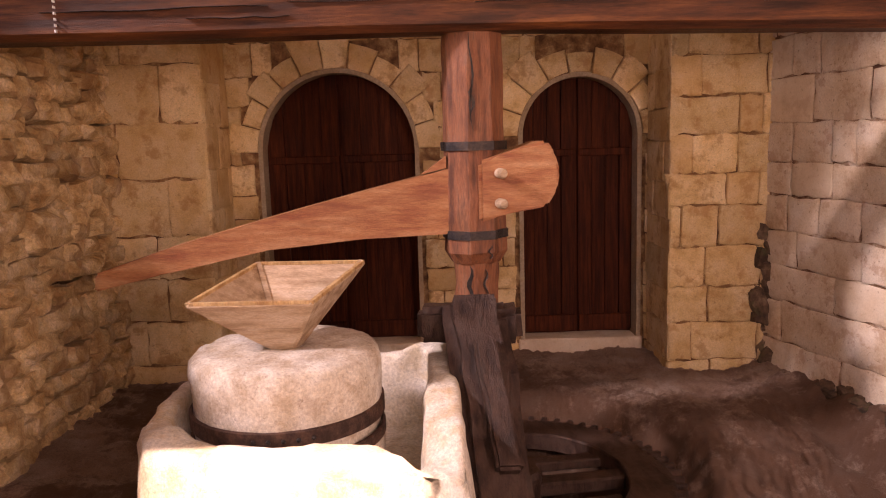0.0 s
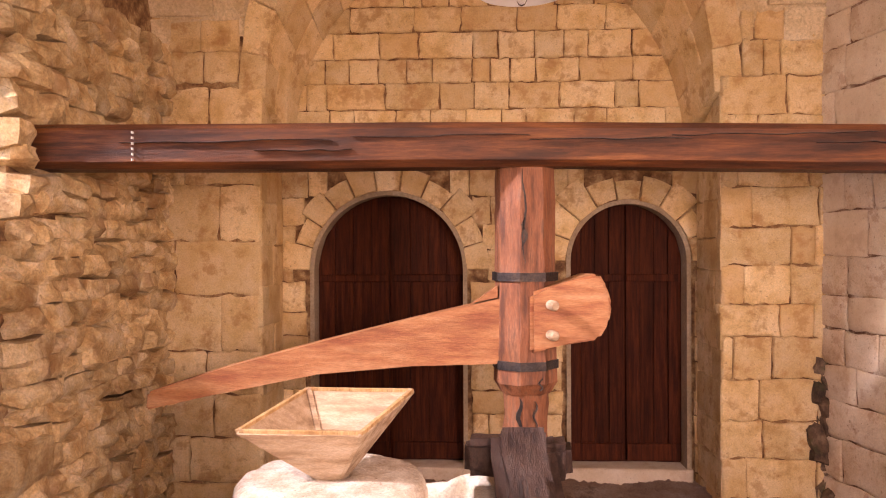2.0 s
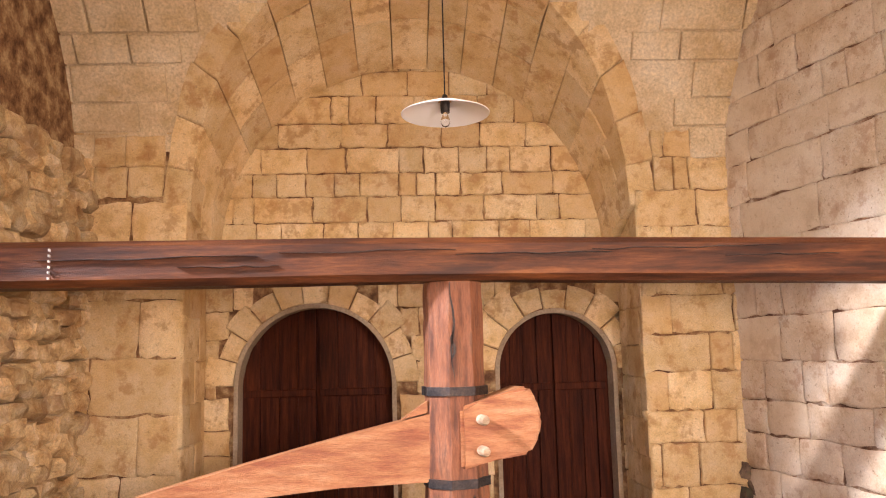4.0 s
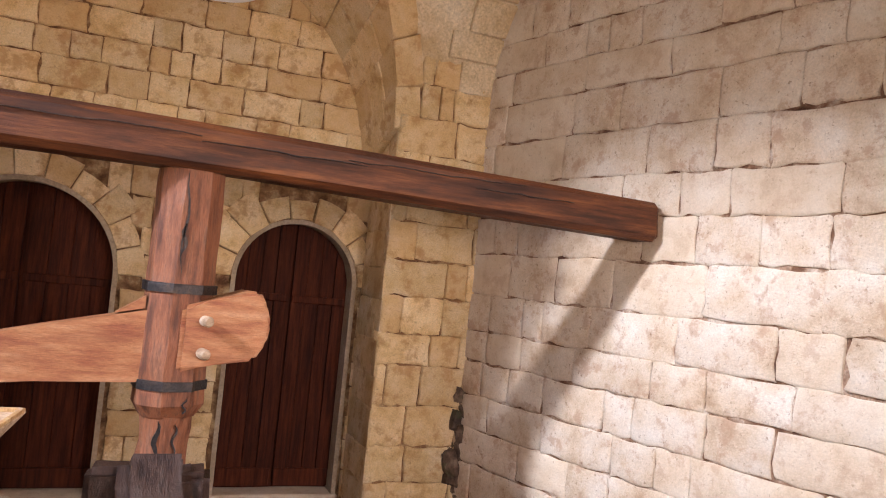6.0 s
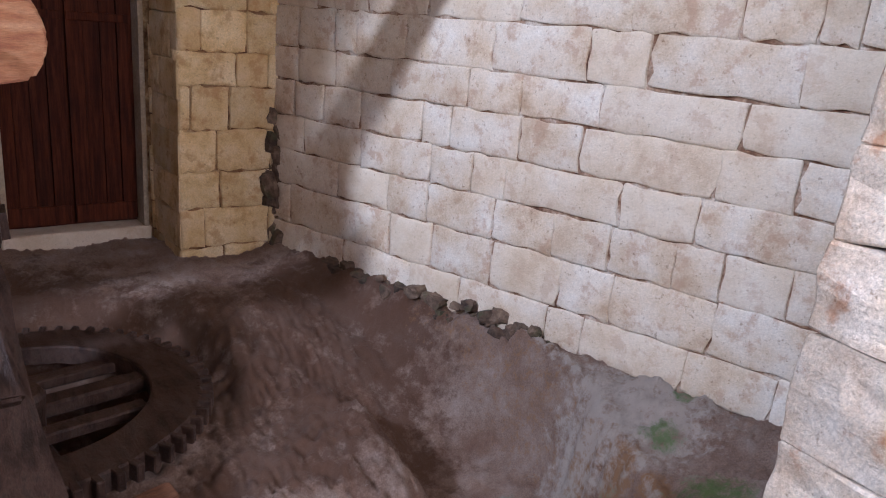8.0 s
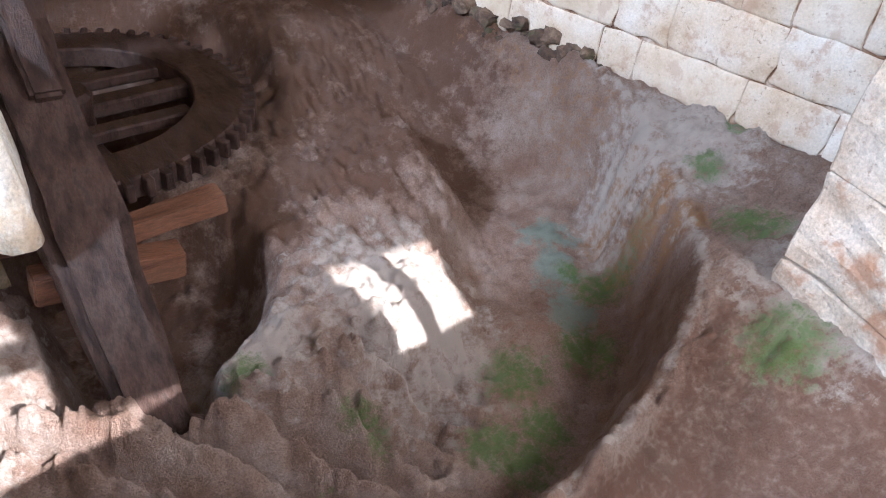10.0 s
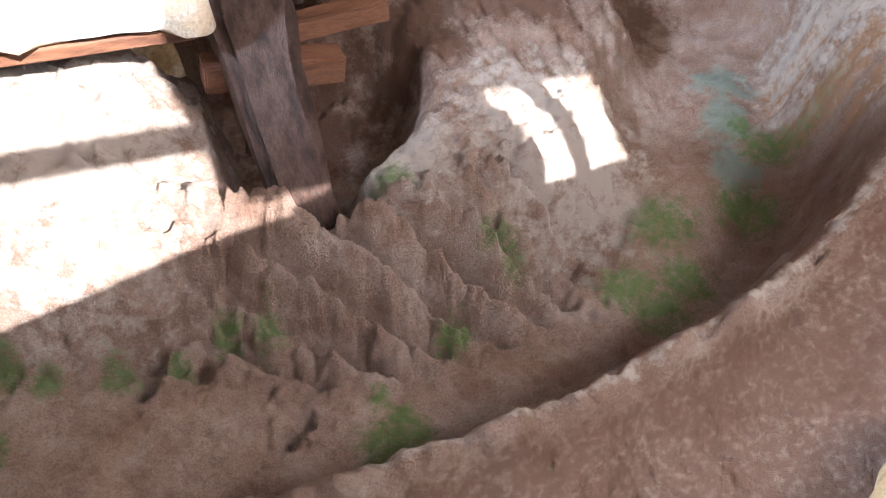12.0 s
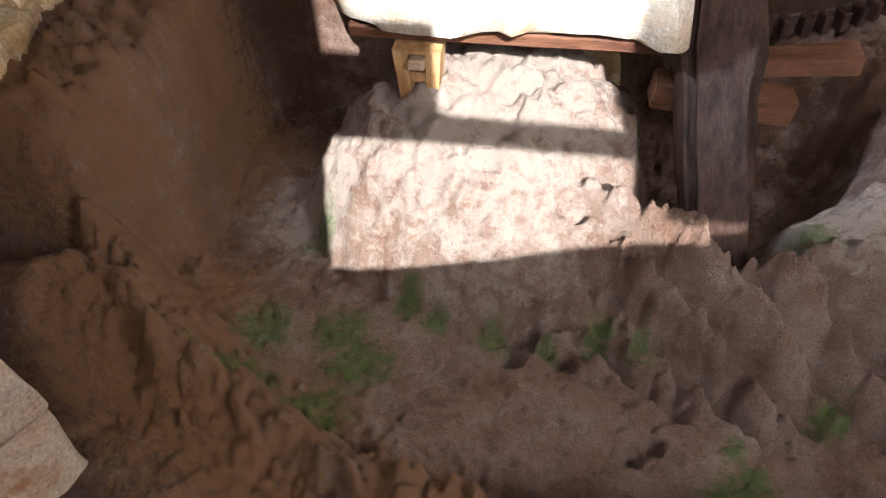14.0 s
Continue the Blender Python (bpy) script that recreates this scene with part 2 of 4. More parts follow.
def box(bm, x0, x1, y0, y1, z0, z1, bevel=0.0, m=None, seg=1):
    r = bmesh.ops.create_cube(bm, size=1)
    vs = r["verts"]
    bmesh.ops.transform(bm, matrix=Matrix.Translation(((x0 + x1) / 2, (y0 + y1) / 2, (z0 + z1) / 2)) @ Matrix.Diagonal((x1 - x0, y1 - y0, z1 - z0, 1)), verts=vs)
    if bevel:
        es = list({e for v in vs for e in v.link_edges})
        r = bmesh.ops.bevel(bm, geom=es, offset=bevel, segments=seg, affect="EDGES")
        vs = list({v for f in r["faces"] for v in f.verts} | {v for v in vs if v.is_valid})
    if m is not None:
        bmesh.ops.transform(bm, matrix=m, verts=vs)
    return bm


def a_box(*a, **k):
    return box(bmesh.new(), *a, **k)


def prism(points, y0, y1, bm=None):
    """A solid from an outline in x and z, between two depths."""
    bm = bm or bmesh.new()
    f = [bm.verts.new((x, y0, z)) for x, z in points]
    k = [bm.verts.new((x, y1, z)) for x, z in points]
    bm.faces.new(f)
    bm.faces.new(k[::-1])
    for i in range(len(points)):
        j = (i + 1) % len(points)
        bm.faces.new((f[i], k[i], k[j], f[j]))
    return bm


def lathe(profile, n=48, at=(0, 0, 0), bm=None, closed=True):
    """Turns an outline of radius and height about the upright."""
    bm = bm or bmesh.new()
    rings = []
    for r, z in profile:
        rings.append([bm.verts.new((at[0] + r * math.cos(2 * math.pi * i / n), at[1] + r * math.sin(2 * math.pi * i / n), at[2] + z)) for i in range(n)])
    for a, c in zip(rings, rings[1:]):
        for i in range(n):
            j = (i + 1) % n
            bm.faces.new((a[i], a[j], c[j], c[i]))
    if closed:
        bm.faces.new(rings[0][::-1])
        bm.faces.new(rings[-1])
    return bm


def rough_up(bm, amount, scale, seed=0.0):
    for v in bm.verts:
        p = v.co * scale + Vector((seed, seed * 1.7, seed * 0.6))
        v.co += Vector((noise.noise(p), noise.noise(p + Vector((9, 4, 2))), noise.noise(p + Vector((3, 8, 5))))) * amount
    return bm


def cut(bm, times):
    bmesh.ops.subdivide_edges(bm, edges=bm.edges[:], cuts=times, use_grid_fill=True)
    return bm


WALL_SLOPE = 0.278
EAST_TURN = math.degrees(math.atan(WALL_SLOPE))


def east_x(y):
    return 2.80 - WALL_SLOPE * (y - 4)


# ---- ground ----
CX, CY = 0.6, 3.3


def smooth(a, c, v):
    u = min(1.0, max(0.0, (v - a) / (c - a)))
    return u * u * (3 - 2 * u)


def ground_height(x, y):
    dx, dy = x - CX, y - CY
    r, a = math.hypot(dx, dy), math.degrees(math.atan2(dy, dx))
    p = Vector((x, y, 0))
    n1, n2 = noise.noise(p * 2.3), noise.noise(p * 7.0)
    n3, n4 = noise.noise(p * 17.0), noise.noise(p * 38.0)
    west = smooth(-95, -140, a) if a < 0 else 1.0
    back = smooth(-5, 48, a) if -90 < a < 160 else (1.0 if a >= 160 else 0.0)
    south = smooth(10, -75, a) if -100 < a < 90 else 1.0 if a <= -100 else 0.0
    rim_r = 2.17 + 0.20 * smooth(-75, -42, a) + 0.66 * (smooth(-88, -155, a) if a < 0 else 1.0) + 0.05 * n1 + 0.02 * n2
    rim_z = -0.06 - 0.46 * south ** 1.2 - 0.14 * smooth(-100, -118, a) * smooth(-142, -126, a)
    floor_z = -0.78 - 0.17 * south + 0.66 * back + 0.06 * n1
    ledge = rim_z + (0.13 - 0.40 * south) * min(0.7, max(0.0, r - rim_r)) + 0.05 * n1 - (0.05 + 0.11 * south) * smooth(rim_r + 0.03, rim_r + 0.30, r)
    ledge += 0.07 * math.exp(-((r - rim_r - 0.03) / 0.05) ** 2) * (0.4 + 0.6 * south) * (1 + n2 + 0.6 * n3)
    # towards the east wall the ledge climbs evenly to the foot of the stones
    way = min(1.0, max(0.0, r - rim_r) / (max(0.0, r - rim_r) + max(0.0, east_x(y) - x) + 0.01))
    shelf = rim_z + (-0.10 - rim_z) * way + 0.03 * n1 + 0.02 * n2 + 0.03 * math.exp(-((r - rim_r - 0.03) / 0.05) ** 2)
    ledge += (shelf - ledge) * smooth(-72, -45, a) * smooth(100, 60, a)
    wall = smooth(rim_r - 0.16, rim_r, r + 0.03 * n2 + 0.015 * n3)
    outer = floor_z + (ledge - floor_z) * wall
    # the mound round the cog pit, its outer slope fluted by rain
    crest_r, foot_r = 1.24 + 0.06 * n1, 1.64 + 0.08 * n1
    crest_z = -0.50 + 0.12 * smooth(2.4, 3.4, y) + 0.05 * n1 - 0.22 * smooth(1.25, 1.95, x) * smooth(3.0, 2.6, y)
    slope = smooth(foot_r, crest_r, r)
    u = 0.57 * x + 0.82 * y + 0.035 * n1 + 0.02 * n2
    gully = abs(math.sin(math.pi * u / 0.125))
    lumps = (0.22 + 0.16 * smooth(0.3, 0.5, x)) * (gully ** 0.75 - 0.68) * (0.9 + 0.7 * n1) + 0.06 * n2 + 0.045 * n3 + 0.025 * n4
    calm = 1 - 0.85 * smooth(1.12, 1.3, x) * smooth(2.0, 2.15, y)
    side = smooth(1.10, 1.28, r) * smooth(1.74, 1.58, r) * calm
    z = outer + (max(crest_z, outer) - outer) * slope + lumps * side * (1 - back) * (0.35 + 0.65 * smooth(-0.7, 0.3, x)) * (0.35 + 0.65 * smooth(1.7, 1.4, x))
    zone = smooth(1.05, 1.25, r) * smooth(1.85, 1.6, r) * (1 - back)
    ridged = abs(noise.noise(Vector((a * 0.11, r * 1.3, 2.0)))) + 0.6 * abs(noise.noise(Vector((x * 9, y * 9, 5.0)))) + 0.4 * abs(n3)
    z += calm * zone * (0.10 * ridged - 0.05) * smooth(1.15, 1.35, r) * (0.3 + 0.7 * smooth(1.5, 1.15, x))
    pit = smooth(1.0, 0.72, math.hypot((x - 0.28) / 0.72, (y - 2.85) / 0.66))
    z += (-0.86 - z) * pit
    hub = math.hypot(x - 0.4, y - 4.02)
    z += (min(z, -0.37) - z) * smooth(1.14, 0.98, hub)
    z += (min(z, -0.85) - z) * smooth(0.72, 0.58, hub)
    # notch for the foot of the timber
    z -= 0.22 * smooth(1, 0.3, math.hypot((x - 0.40) / 0.2, (y - 2.18) / 0.22))
    # level floor towards the doors
    far = smooth(4.7, 5.3, y)
    z += (-0.12 + 0.04 * n1 - z) * far
    # the lit rock under the vat, undercut towards the timber
    d = math.hypot((x + 0.55) / 0.72, (y - 2.72) / 0.62)
    z = max(z, -0.31 - 0.36 * d ** 3 + 0.06 * n2 + 0.03 * n3 - 3 * max(0.0, x - 0.0))
    # hollows in its face
    for hx, hy, hr in ((-0.37, 1.98, 0.085), (-0.40, 1.84, 0.06), (-0.20, 1.86, 0.05), (0.05, 1.50, 0.05), (0.12, 1.55, 0.05)):
        z -= 0.09 * smooth(hr, hr * 0.4, math.hypot(x - hx, y - hy))
    # bench along the west wall and the tongue of rock before it
    bench = smooth(-1.78, -1.98, x + 0.12 * n1) * smooth(1.75, 2.05, y)
    z += (-0.08 + 0.06 * n1 - z) * bench
    tongue = math.hypot((x + 1.95) / 0.42, (y - 1.55) / 0.24)
    z = max(z, -0.36 - 0.24 * tongue * tongue + 0.04 * n2)
    # a bank of earth against the east wall
    bank = smooth(0.35, 0.02, east_x(y) - x)
    z += (max(z, -0.10 + 0.05 * n2 + 0.04 * smooth(3.4, 4.4, y)) - z) * bank
    # level ledge that carries the east pier
    z += (max(z, -0.13 + 0.03 * n2) - z) * smooth(1.8, 2.4, x) * smooth(2.0, 1.5, y) * wall
    # crumbled ridge of the west bank
    z += 0.15 * (abs(n2) + 0.8 * abs(n3) + 0.4 * abs(n4) - 0.3) * smooth(-100, -118, a) * smooth(rim_r - 0.35, rim_r, r) * smooth(rim_r + 0.4, rim_r, r) if a < 0 else 0.0
    n5 = noise.noise(Vector((x * 27, y * 27, z * 27)))
    n6 = noise.noise(Vector((x * 60, y * 60, 9.0)))
    z -= 0.036 * max(0.0, n5 - 0.10) - 0.007 * n6 + 0.028 * max(0.0, noise.noise(Vector((x * 13, y * 13, 4.0))) - 0.2)
    return z + 0.02 * n2 + 0.026 * n3 * (0.5 + slope) + 0.014 * n4


MOSS = ((1.76, 1.99, 0.19), (1.48, 1.74, 0.16), (1.72, 1.70, 0.16), (1.53, 1.60, 0.16), (0.94, 1.92, 0.09), (1.00, 1.86, 0.09), (0.73, 1.73, 0.09), (2.16, 1.95, 0.19), (2.48, 2.25, 0.16),
        (2.42, 2.41, 0.09), (0.62, 2.18, 0.11), (-0.08, 1.96, 0.08), (0.07, 1.89, 0.08), (0.44, 1.46, 0.08), (0.39, 1.56, 0.06), (0.49, 1.37, 0.08), (0.38, 1.35, 0.16), (-0.28, 1.91, 0.08),
        (-0.47, 1.92, 0.09), (-1.38, 1.86, 0.16), (-1.07, 1.87, 0.16), (-0.97, 1.74, 0.17), (-1.33, 1.54, 0.14), (-1.08, 1.50, 0.16), (-1.28, 2.34, 0.11), (-0.83, 2.01, 0.08), (-0.71, 1.95, 0.08),
        (2.72, 1.74, 0.19), (2.90, 2.18, 0.12), (2.25, 1.18, 0.19), (3.28, 2.32, 0.08))
SLIME = ((2.48, 2.68, 0.2), (2.36, 2.45, 0.18), (2.25, 2.2, 0.18))
SOIL = ((2.62, 2.2, 0.14), (2.6, 1.95, 0.12), (2.7, 2.5, 0.13), (-2.1, 2.2, 0.5), (-1.6, 1.5, 0.45), (-1.7, 1.9, 0.4), (-1.2, 1.3, 0.45), (-1.9, 2.8, 0.5), (-0.6, 1.05, 0.3))
# shade of the back floor and the pit, painted into the ground colour
FLOOR_SHADE = ((1.7, 3.5, 0.7), (2.0, 4.2, 0.7), (1.0, 3.0, 0.4), (1.2, 4.4, 0.8), (1.4, 4.0, 0.9), (0.5, 5.0, 1.0), (2.4, 4.1, 0.7), (-1.6, 5.0, 0.9), (0.4, 3.0, 0.6), (2.1, 3.5, 0.6), (-1.8, 3.4, 0.6), (1.5, 3.2, 0.45), (2.4, 4.6, 0.8))
# pale dust, also whitening the sun patches by colour
LIT_DUST = ((-0.6, 2.6, 0.7), (1.4, 2.35, 0.55), (0.7, 2.3, 0.3), (3.0, 2.4, 0.5), (2.6, 1.2, 0.5), (-1.3, 2.5, 0.35))


def shaded_clay(x, y):
    """The red earth of the outer bank, its shade painted in as a darker tone."""
    r, a = math.hypot(x - CX, y - CY), math.degrees(math.atan2(y - CY, x - CX))
    rim = 2.17 + 0.20 * smooth(-75, -42, a) + 0.66 * smooth(-88, -155, a)
    return 0.55 * smooth(rim + 0.03, rim + 0.12, r) * smooth(-25, -60, a) if a < 0 else 0.0


def crest(x, y):
    """Painted highlight and dust on the trough's edge, and the ochre earth inside its west side."""
    r, a = math.hypot(x - CX, y - CY), math.degrees(math.atan2(y - CY, x - CX))
    rim = 2.17 + 0.20 * smooth(-75, -42, a) + 0.66 * smooth(-88, -155, a)
    if a > 20:
        return 0.0, 0.0
    return 0.5 * math.exp(-((r - rim - 0.02) / 0.035) ** 2) * smooth(-118, -98, a), 0.5 * smooth(rim - 0.4, rim - 0.1, r) * smooth(rim + 0.12, rim + 0.02, r) * (smooth(-100, -122, a) * smooth(-160, -145, a) + 0.6 * smooth(-50, -30, a))


def spread(spots, x, y):
    return max(smooth(1.6, 0.2, math.hypot(x - a, y - c) / r) for a, c, r in spots) * 0.62


def steps(a, d, c0, c1):
    """Places from a to d, close together between c0 and c1."""
    out = [a]
    while out[-1] < d:
        out.append(out[-1] + (0.0095 if c0 < out[-1] < c1 else 0.026))
    return out


def build_ground():
    xs, ys = steps(-3.0, 4.4, -1.9, 2.3), steps(-1.4, 6.9, 0.85, 2.75)
    nx, ny = len(xs), len(ys)
    co = [(x, y, ground_height(x, y)) for y in ys for x in xs]
    fs = [(j * nx + i, j * nx + i + 1, (j + 1) * nx + i + 1, (j + 1) * nx + i) for j in range(ny - 1) for i in range(nx - 1)]
    me = bpy.data.meshes.new("ground")
    me.from_pydata(co, [], fs)
    me.materials.append(M_EARTH)
    for name, spots in (("floor_shade", FLOOR_SHADE), ("moss", MOSS), ("slime", SLIME), ("soil", SOIL), ("lit_dust", LIT_DUST)):
        me.attributes.new(name, "FLOAT", "POINT").data.foreach_set("value", [max(spread(spots, x, y) * 1.0, crest(x, y)[0] if name == "lit_dust" else crest(x, y)[1] if name == "soil" else 0.0) for x, y, z in co])
    me.attributes.new("shaded_clay", "FLOAT", "POINT").data.foreach_set("value", [shaded_clay(x, y) for x, y, z in co])
    me.polygons.foreach_set("use_smooth", [True] * len(fs))
    tagged(new("ground", me), "uneven reddish rock floor with carved ring trough and moss", "ground", "", "structure")


build_ground()

# ---- walls ----
def unit_block(seed):
    """A worn block: front at y = -0.5, of size one, its edges crumbled."""
    bm = bmesh.new()
    fx, fz = (0, 0.025, 0.2, 0.4, 0.6, 0.8, 0.975, 1), (0, 0.05, 0.35, 0.65, 0.95, 1)
    nx, nz = len(fx) - 1, len(fz) - 1
    g = {}
    for i in range(nx + 1):
        for j in range(nz + 1):
            x, z = fx[i] - 0.5, fz[j] - 0.5
            edge = i in (0, nx) or j in (0, nz)
            p = Vector((x * 4, seed, z * 3))
            y = -0.5 + (0.06 if edge else 0.0) + 0.07 * noise.noise(p * 1.3) + 0.04 * noise.noise(p * 4.1)
            k = 0.055 if edge else 0.03
            g[i, j] = bm.verts.new((x + k * noise.noise(p * 2.9 + Vector((5, 0, 0))), y, z + k * 1.5 * noise.noise(p * 2.9 + Vector((0, 7, 0)))))
    for i in range(nx):
        for j in range(nz):
            bm.faces.new((g[i, j], g[i + 1, j], g[i + 1, j + 1], g[i, j + 1]))
    loop = [g[i, 0] for i in range(nx)] + [g[nx, j] for j in range(nz)] + [g[i, nz] for i in range(nx, 0, -1)] + [g[0, j] for j in range(nz, 0, -1)]
    back = [bm.verts.new((v.co.x, 0.5, v.co.z)) for v in loop]
    for i in range(len(loop)):
        j = (i + 1) % len(loop)
        bm.faces.new((loop[i], back[i], back[j], loop[j]))
    return mesh_of("stone", bm, M_STONE, True)


BLOCKS = {}
for mat in (M_STONE, M_PALE):
    BLOCKS[mat.name] = []
    for k in range(6):
        me = unit_block(3.3 * k + 1)
        me.materials[0] = mat
        BLOCKS[mat.name].append(me)


def lay_blocks(parent, frame_m, w, z0, z1, keep, course=0.26, length=(0.3, 0.62), gap=0.013, depth=0.12, proud=0.008, mat=M_STONE, rnd=None):
    """Courses of blocks on a wall face: u along the wall, front face at v = 0."""
    rnd = rnd or random.Random(5)
    z, n = z0, 0
    while z < z1 - 0.05:
        h = min(course * rnd.uniform(0.85, 1.15), z1 - z)
        u = -rnd.uniform(0, length[1])
        while u < w:
            l = rnd.uniform(*length) * (0.5 if rnd.random() < 0.18 else 1.0)
            a, c = max(u, 0), min(u + l, w)
            bits = [(a, c)]
            if not keep((a + c) / 2, z + h / 2, c - a, h):
                m = 12
                good = [keep(a + (c - a) * (k + 0.5) / m, z + h / 2, (c - a) / m, h) for k in range(m)]
                bits, k = [], 0
                while k < m:
                    e = k
                    while e < m and good[e]:
                        e += 1
                    if e > k:
                        bits.append((a + (c - a) * k / m, a + (c - a) * e / m))
                    k = e + 1
            for a, c in bits:
                if c - a < 0.03 or not keep((a + c) / 2, z + h / 2, c - a, h):
                    continue
                ob = new("stone", rnd.choice(BLOCKS[mat.name]))
                ob.parent = parent
                ob.matrix_basis = frame_m @ pose((a + c) / 2, depth / 2 - rnd.uniform(0, proud), z + h / 2, 0, rnd.uniform(-0.8, 0.8), 0) @ Matrix.Diagonal((c - a - gap * rnd.uniform(0.4, 1.3), depth, h - gap * rnd.uniform(0.4, 1.3), 1))
                n += 1
            u += l
        z += h
    return n


def arch_outline(cx, r, zs, z0, n=24):
    return [(cx - r, z0), (cx - r, zs)] + [(cx - r * math.cos(math.pi * i / n), zs + r * math.sin(math.pi * i / n)) for i in range(1, n)] + [(cx + r, zs), (cx + r, z0)]


def wall_with_arches(x0, x1, z0, z1, arches, y0, y1):
    """A wall along x, pierced by arched openings that reach its foot."""
    xs = sorted({x0, x1, *[cx - r for cx, r, zs in arches], *[cx + r for cx, r, zs in arches]})
    bm = bmesh.new()
    for a, c in zip(xs, xs[1:]):
        hit = [k for k in arches if abs((a + c) / 2 - k[0]) < k[1]]
        if not hit:
            prism([(a, z0), (c, z0), (c, z1), (a, z1)], y0, y1, bm)
        else:
            cx, r, zs = hit[0]
            n = 28
            for i in range(n):
                p, q = math.pi * i / n, math.pi * (i + 1) / n
                xa, za, xb, zb = cx - r * math.cos(p), zs + r * math.sin(p), cx - r * math.cos(q), zs + r * math.sin(q)
                prism([(xa, za), (xb, zb), (xb, z1), (xa, z1)], y0, y1, bm)
    return bm


F, DW, DOOR = 5.5, 6.1, 6.27
ARCH = (0.0, 1.66, 2.95)   # its front edge; the soffit narrows and falls to the back
ARCH_BACK = (1.55, 2.62)
DOOR_L, DOOR_R = (-0.795, 0.605, 1.575), (1.13, 0.458, 1.64)
pier_wall = solid("wall_arch", wall_with_arches(-3.0, 3.2, -0.5, 4.9, [(ARCH[0], ARCH[1] + 0.055, ARCH[2])], F + 0.024, DW), M_MORTAR, "warm limestone block wall with a wide arch", "wall", "structure")
door_wall = solid("wall_north", wall_with_arches(-2.0, 2.2, -0.5, 5.2, [(c, r + 0.03, zs) for c, r, zs in (DOOR_L, DOOR_R)], DW + 0.024, DW + 0.6), M_MORTAR, "warm limestone wall pierced by two arched doorways", "wall", "structure")
bm = bmesh.new()
box(bm, 0, 8, 0.016, 0.5, -0.6, 5.6)
E_M = Matrix.Translation((east_x(6.3), 6.3, 0)) @ pose(0, 0, 0, 0, 0, -90 + EAST_TURN)
bm.transform(E_M)
east_wall = solid("wall_east", bm, M_PALE_MORTAR, "pale limestone block wall washed by daylight", "wall", "structure")
bm = bmesh.new()
# high opening out of view, added to let the west lamp in
for y0, y1, z0, z1 in ((3.75, 6.2, -0.6, 5.6), (-0.9, 0.2, -0.6, 5.6), (0.2, 3.75, -0.6, 1.9)):
    box(bm, -2.95, -2.47, y0, y1, z0, z1)
# leaning north jamb, unseen, added to slant the light edge on the east wall
bm.transform(Matrix.Rotation(-math.pi / 2, 4, "Z"))
prism([(3.75, 2.2), (3.75, 5.6), (2.4, 5.6)], 2.47, 2.95, bm)
bm.transform(Matrix.Rotation(math.pi / 2, 4, "Z"))
west_wall = solid("wall_west", bm, M_MORTAR, "rough rubble stone wall", "wall", "structure")

# vault over the place, springing from the arch wall
VR, VY, VZ = 3.02, 2.5, 3.0


def vault_at(p, lift=0.0):
    """The point of the vault at an angle from the north springing, lifted into the stone."""
    rise = math.sin(p) if p < math.pi / 2 else 1.0
    return VY + (VR + lift) * math.cos(p) * (1.0 if p < math.pi / 2 else 1.15), VZ + (VR + lift) * 0.76 * rise


def in_arch(x, y, z, r):
    return y > 3 and (x - ARCH[0]) ** 2 + max(0.0, z - ARCH[2]) ** 2 < r * r


def build_vault():
    """A shell of mortar and, under it, courses of dressed blocks."""
    bm = bmesh.new()
    n = 60
    xs = [-3.0 + 0.1 * i for i in range(76)]
    grid = {}
    for i, x in enumerate(xs):
        for j in range(n + 1):
            y, z = vault_at(math.pi * j / n, 0.035)
            if not in_arch(x, y, z, 1.65):
                grid[i, j] = bm.verts.new((x, y, z))
    for i in range(len(xs) - 1):
        for j in range(n):
            q = [grid.get(k) for k in ((i, j), (i + 1, j), (i + 1, j + 1), (i, j + 1))]
            if all(q):
                bm.faces.new(q)
    rnd = random.Random(8)
    p = 0.0
    while p < 2.3:
        dp = rnd.uniform(0.085, 0.115)
        x = -3.0 - rnd.uniform(0, 0.4)
        while x < 4.4:
            l = rnd.uniform(0.35, 0.75)
            a, c = x + 0.009, x + l - 0.009
            x += l
            if any(in_arch(u, *vault_at(q), 1.87) for u in (a, (a + c) / 2, c) for q in (p, p + dp)):
                continue
            up = rnd.uniform(-0.006, 0.004)
            ring = []
            for u, q, e in ((a, p + 0.003, 0), (c, p + 0.003, 0), (c, p + dp - 0.003, 0), (a, p + dp - 0.003, 0)):
                ring.append((u + rnd.uniform(-0.006, 0.006), q + rnd.uniform(-0.0015, 0.0015)))
            mu, mq = sum(k[0] for k in ring) / 4, sum(k[1] for k in ring) / 4
            low = [bm.verts.new((mu + (u - mu) * 0.955, *vault_at(mq + (q - mq) * 0.93, up))) for u, q in ring]
            mid = [bm.verts.new((u, *vault_at(q, up + 0.007))) for u, q in ring]
            top = [bm.verts.new((u, *vault_at(q, 0.045))) for u, q in ring]
            bm.faces.new(low)
            for k in range(4):
                bm.faces.new((low[k], low[k - 1], mid[k - 1], mid[k]))
                bm.faces.new((mid[k], mid[k - 1], top[k - 1], top[k]))
        p += dp
    return bm


solid("ceiling", build_vault(), M_VAULT, "pale limestone barrel vault", "ceiling", "structure", False)
# unseen slab, added to stop sky light leaking in above the walls
solid("roof", a_box(-3.4, 5.2, -0.9, 7.0, 5.62, 5.8), M_PLASTER, "unseen slab over the vault, blocking the sky", "roof", "structure")

# unseen front wall, its gate and openings cut to give the sun patches inside
bm = bmesh.new()
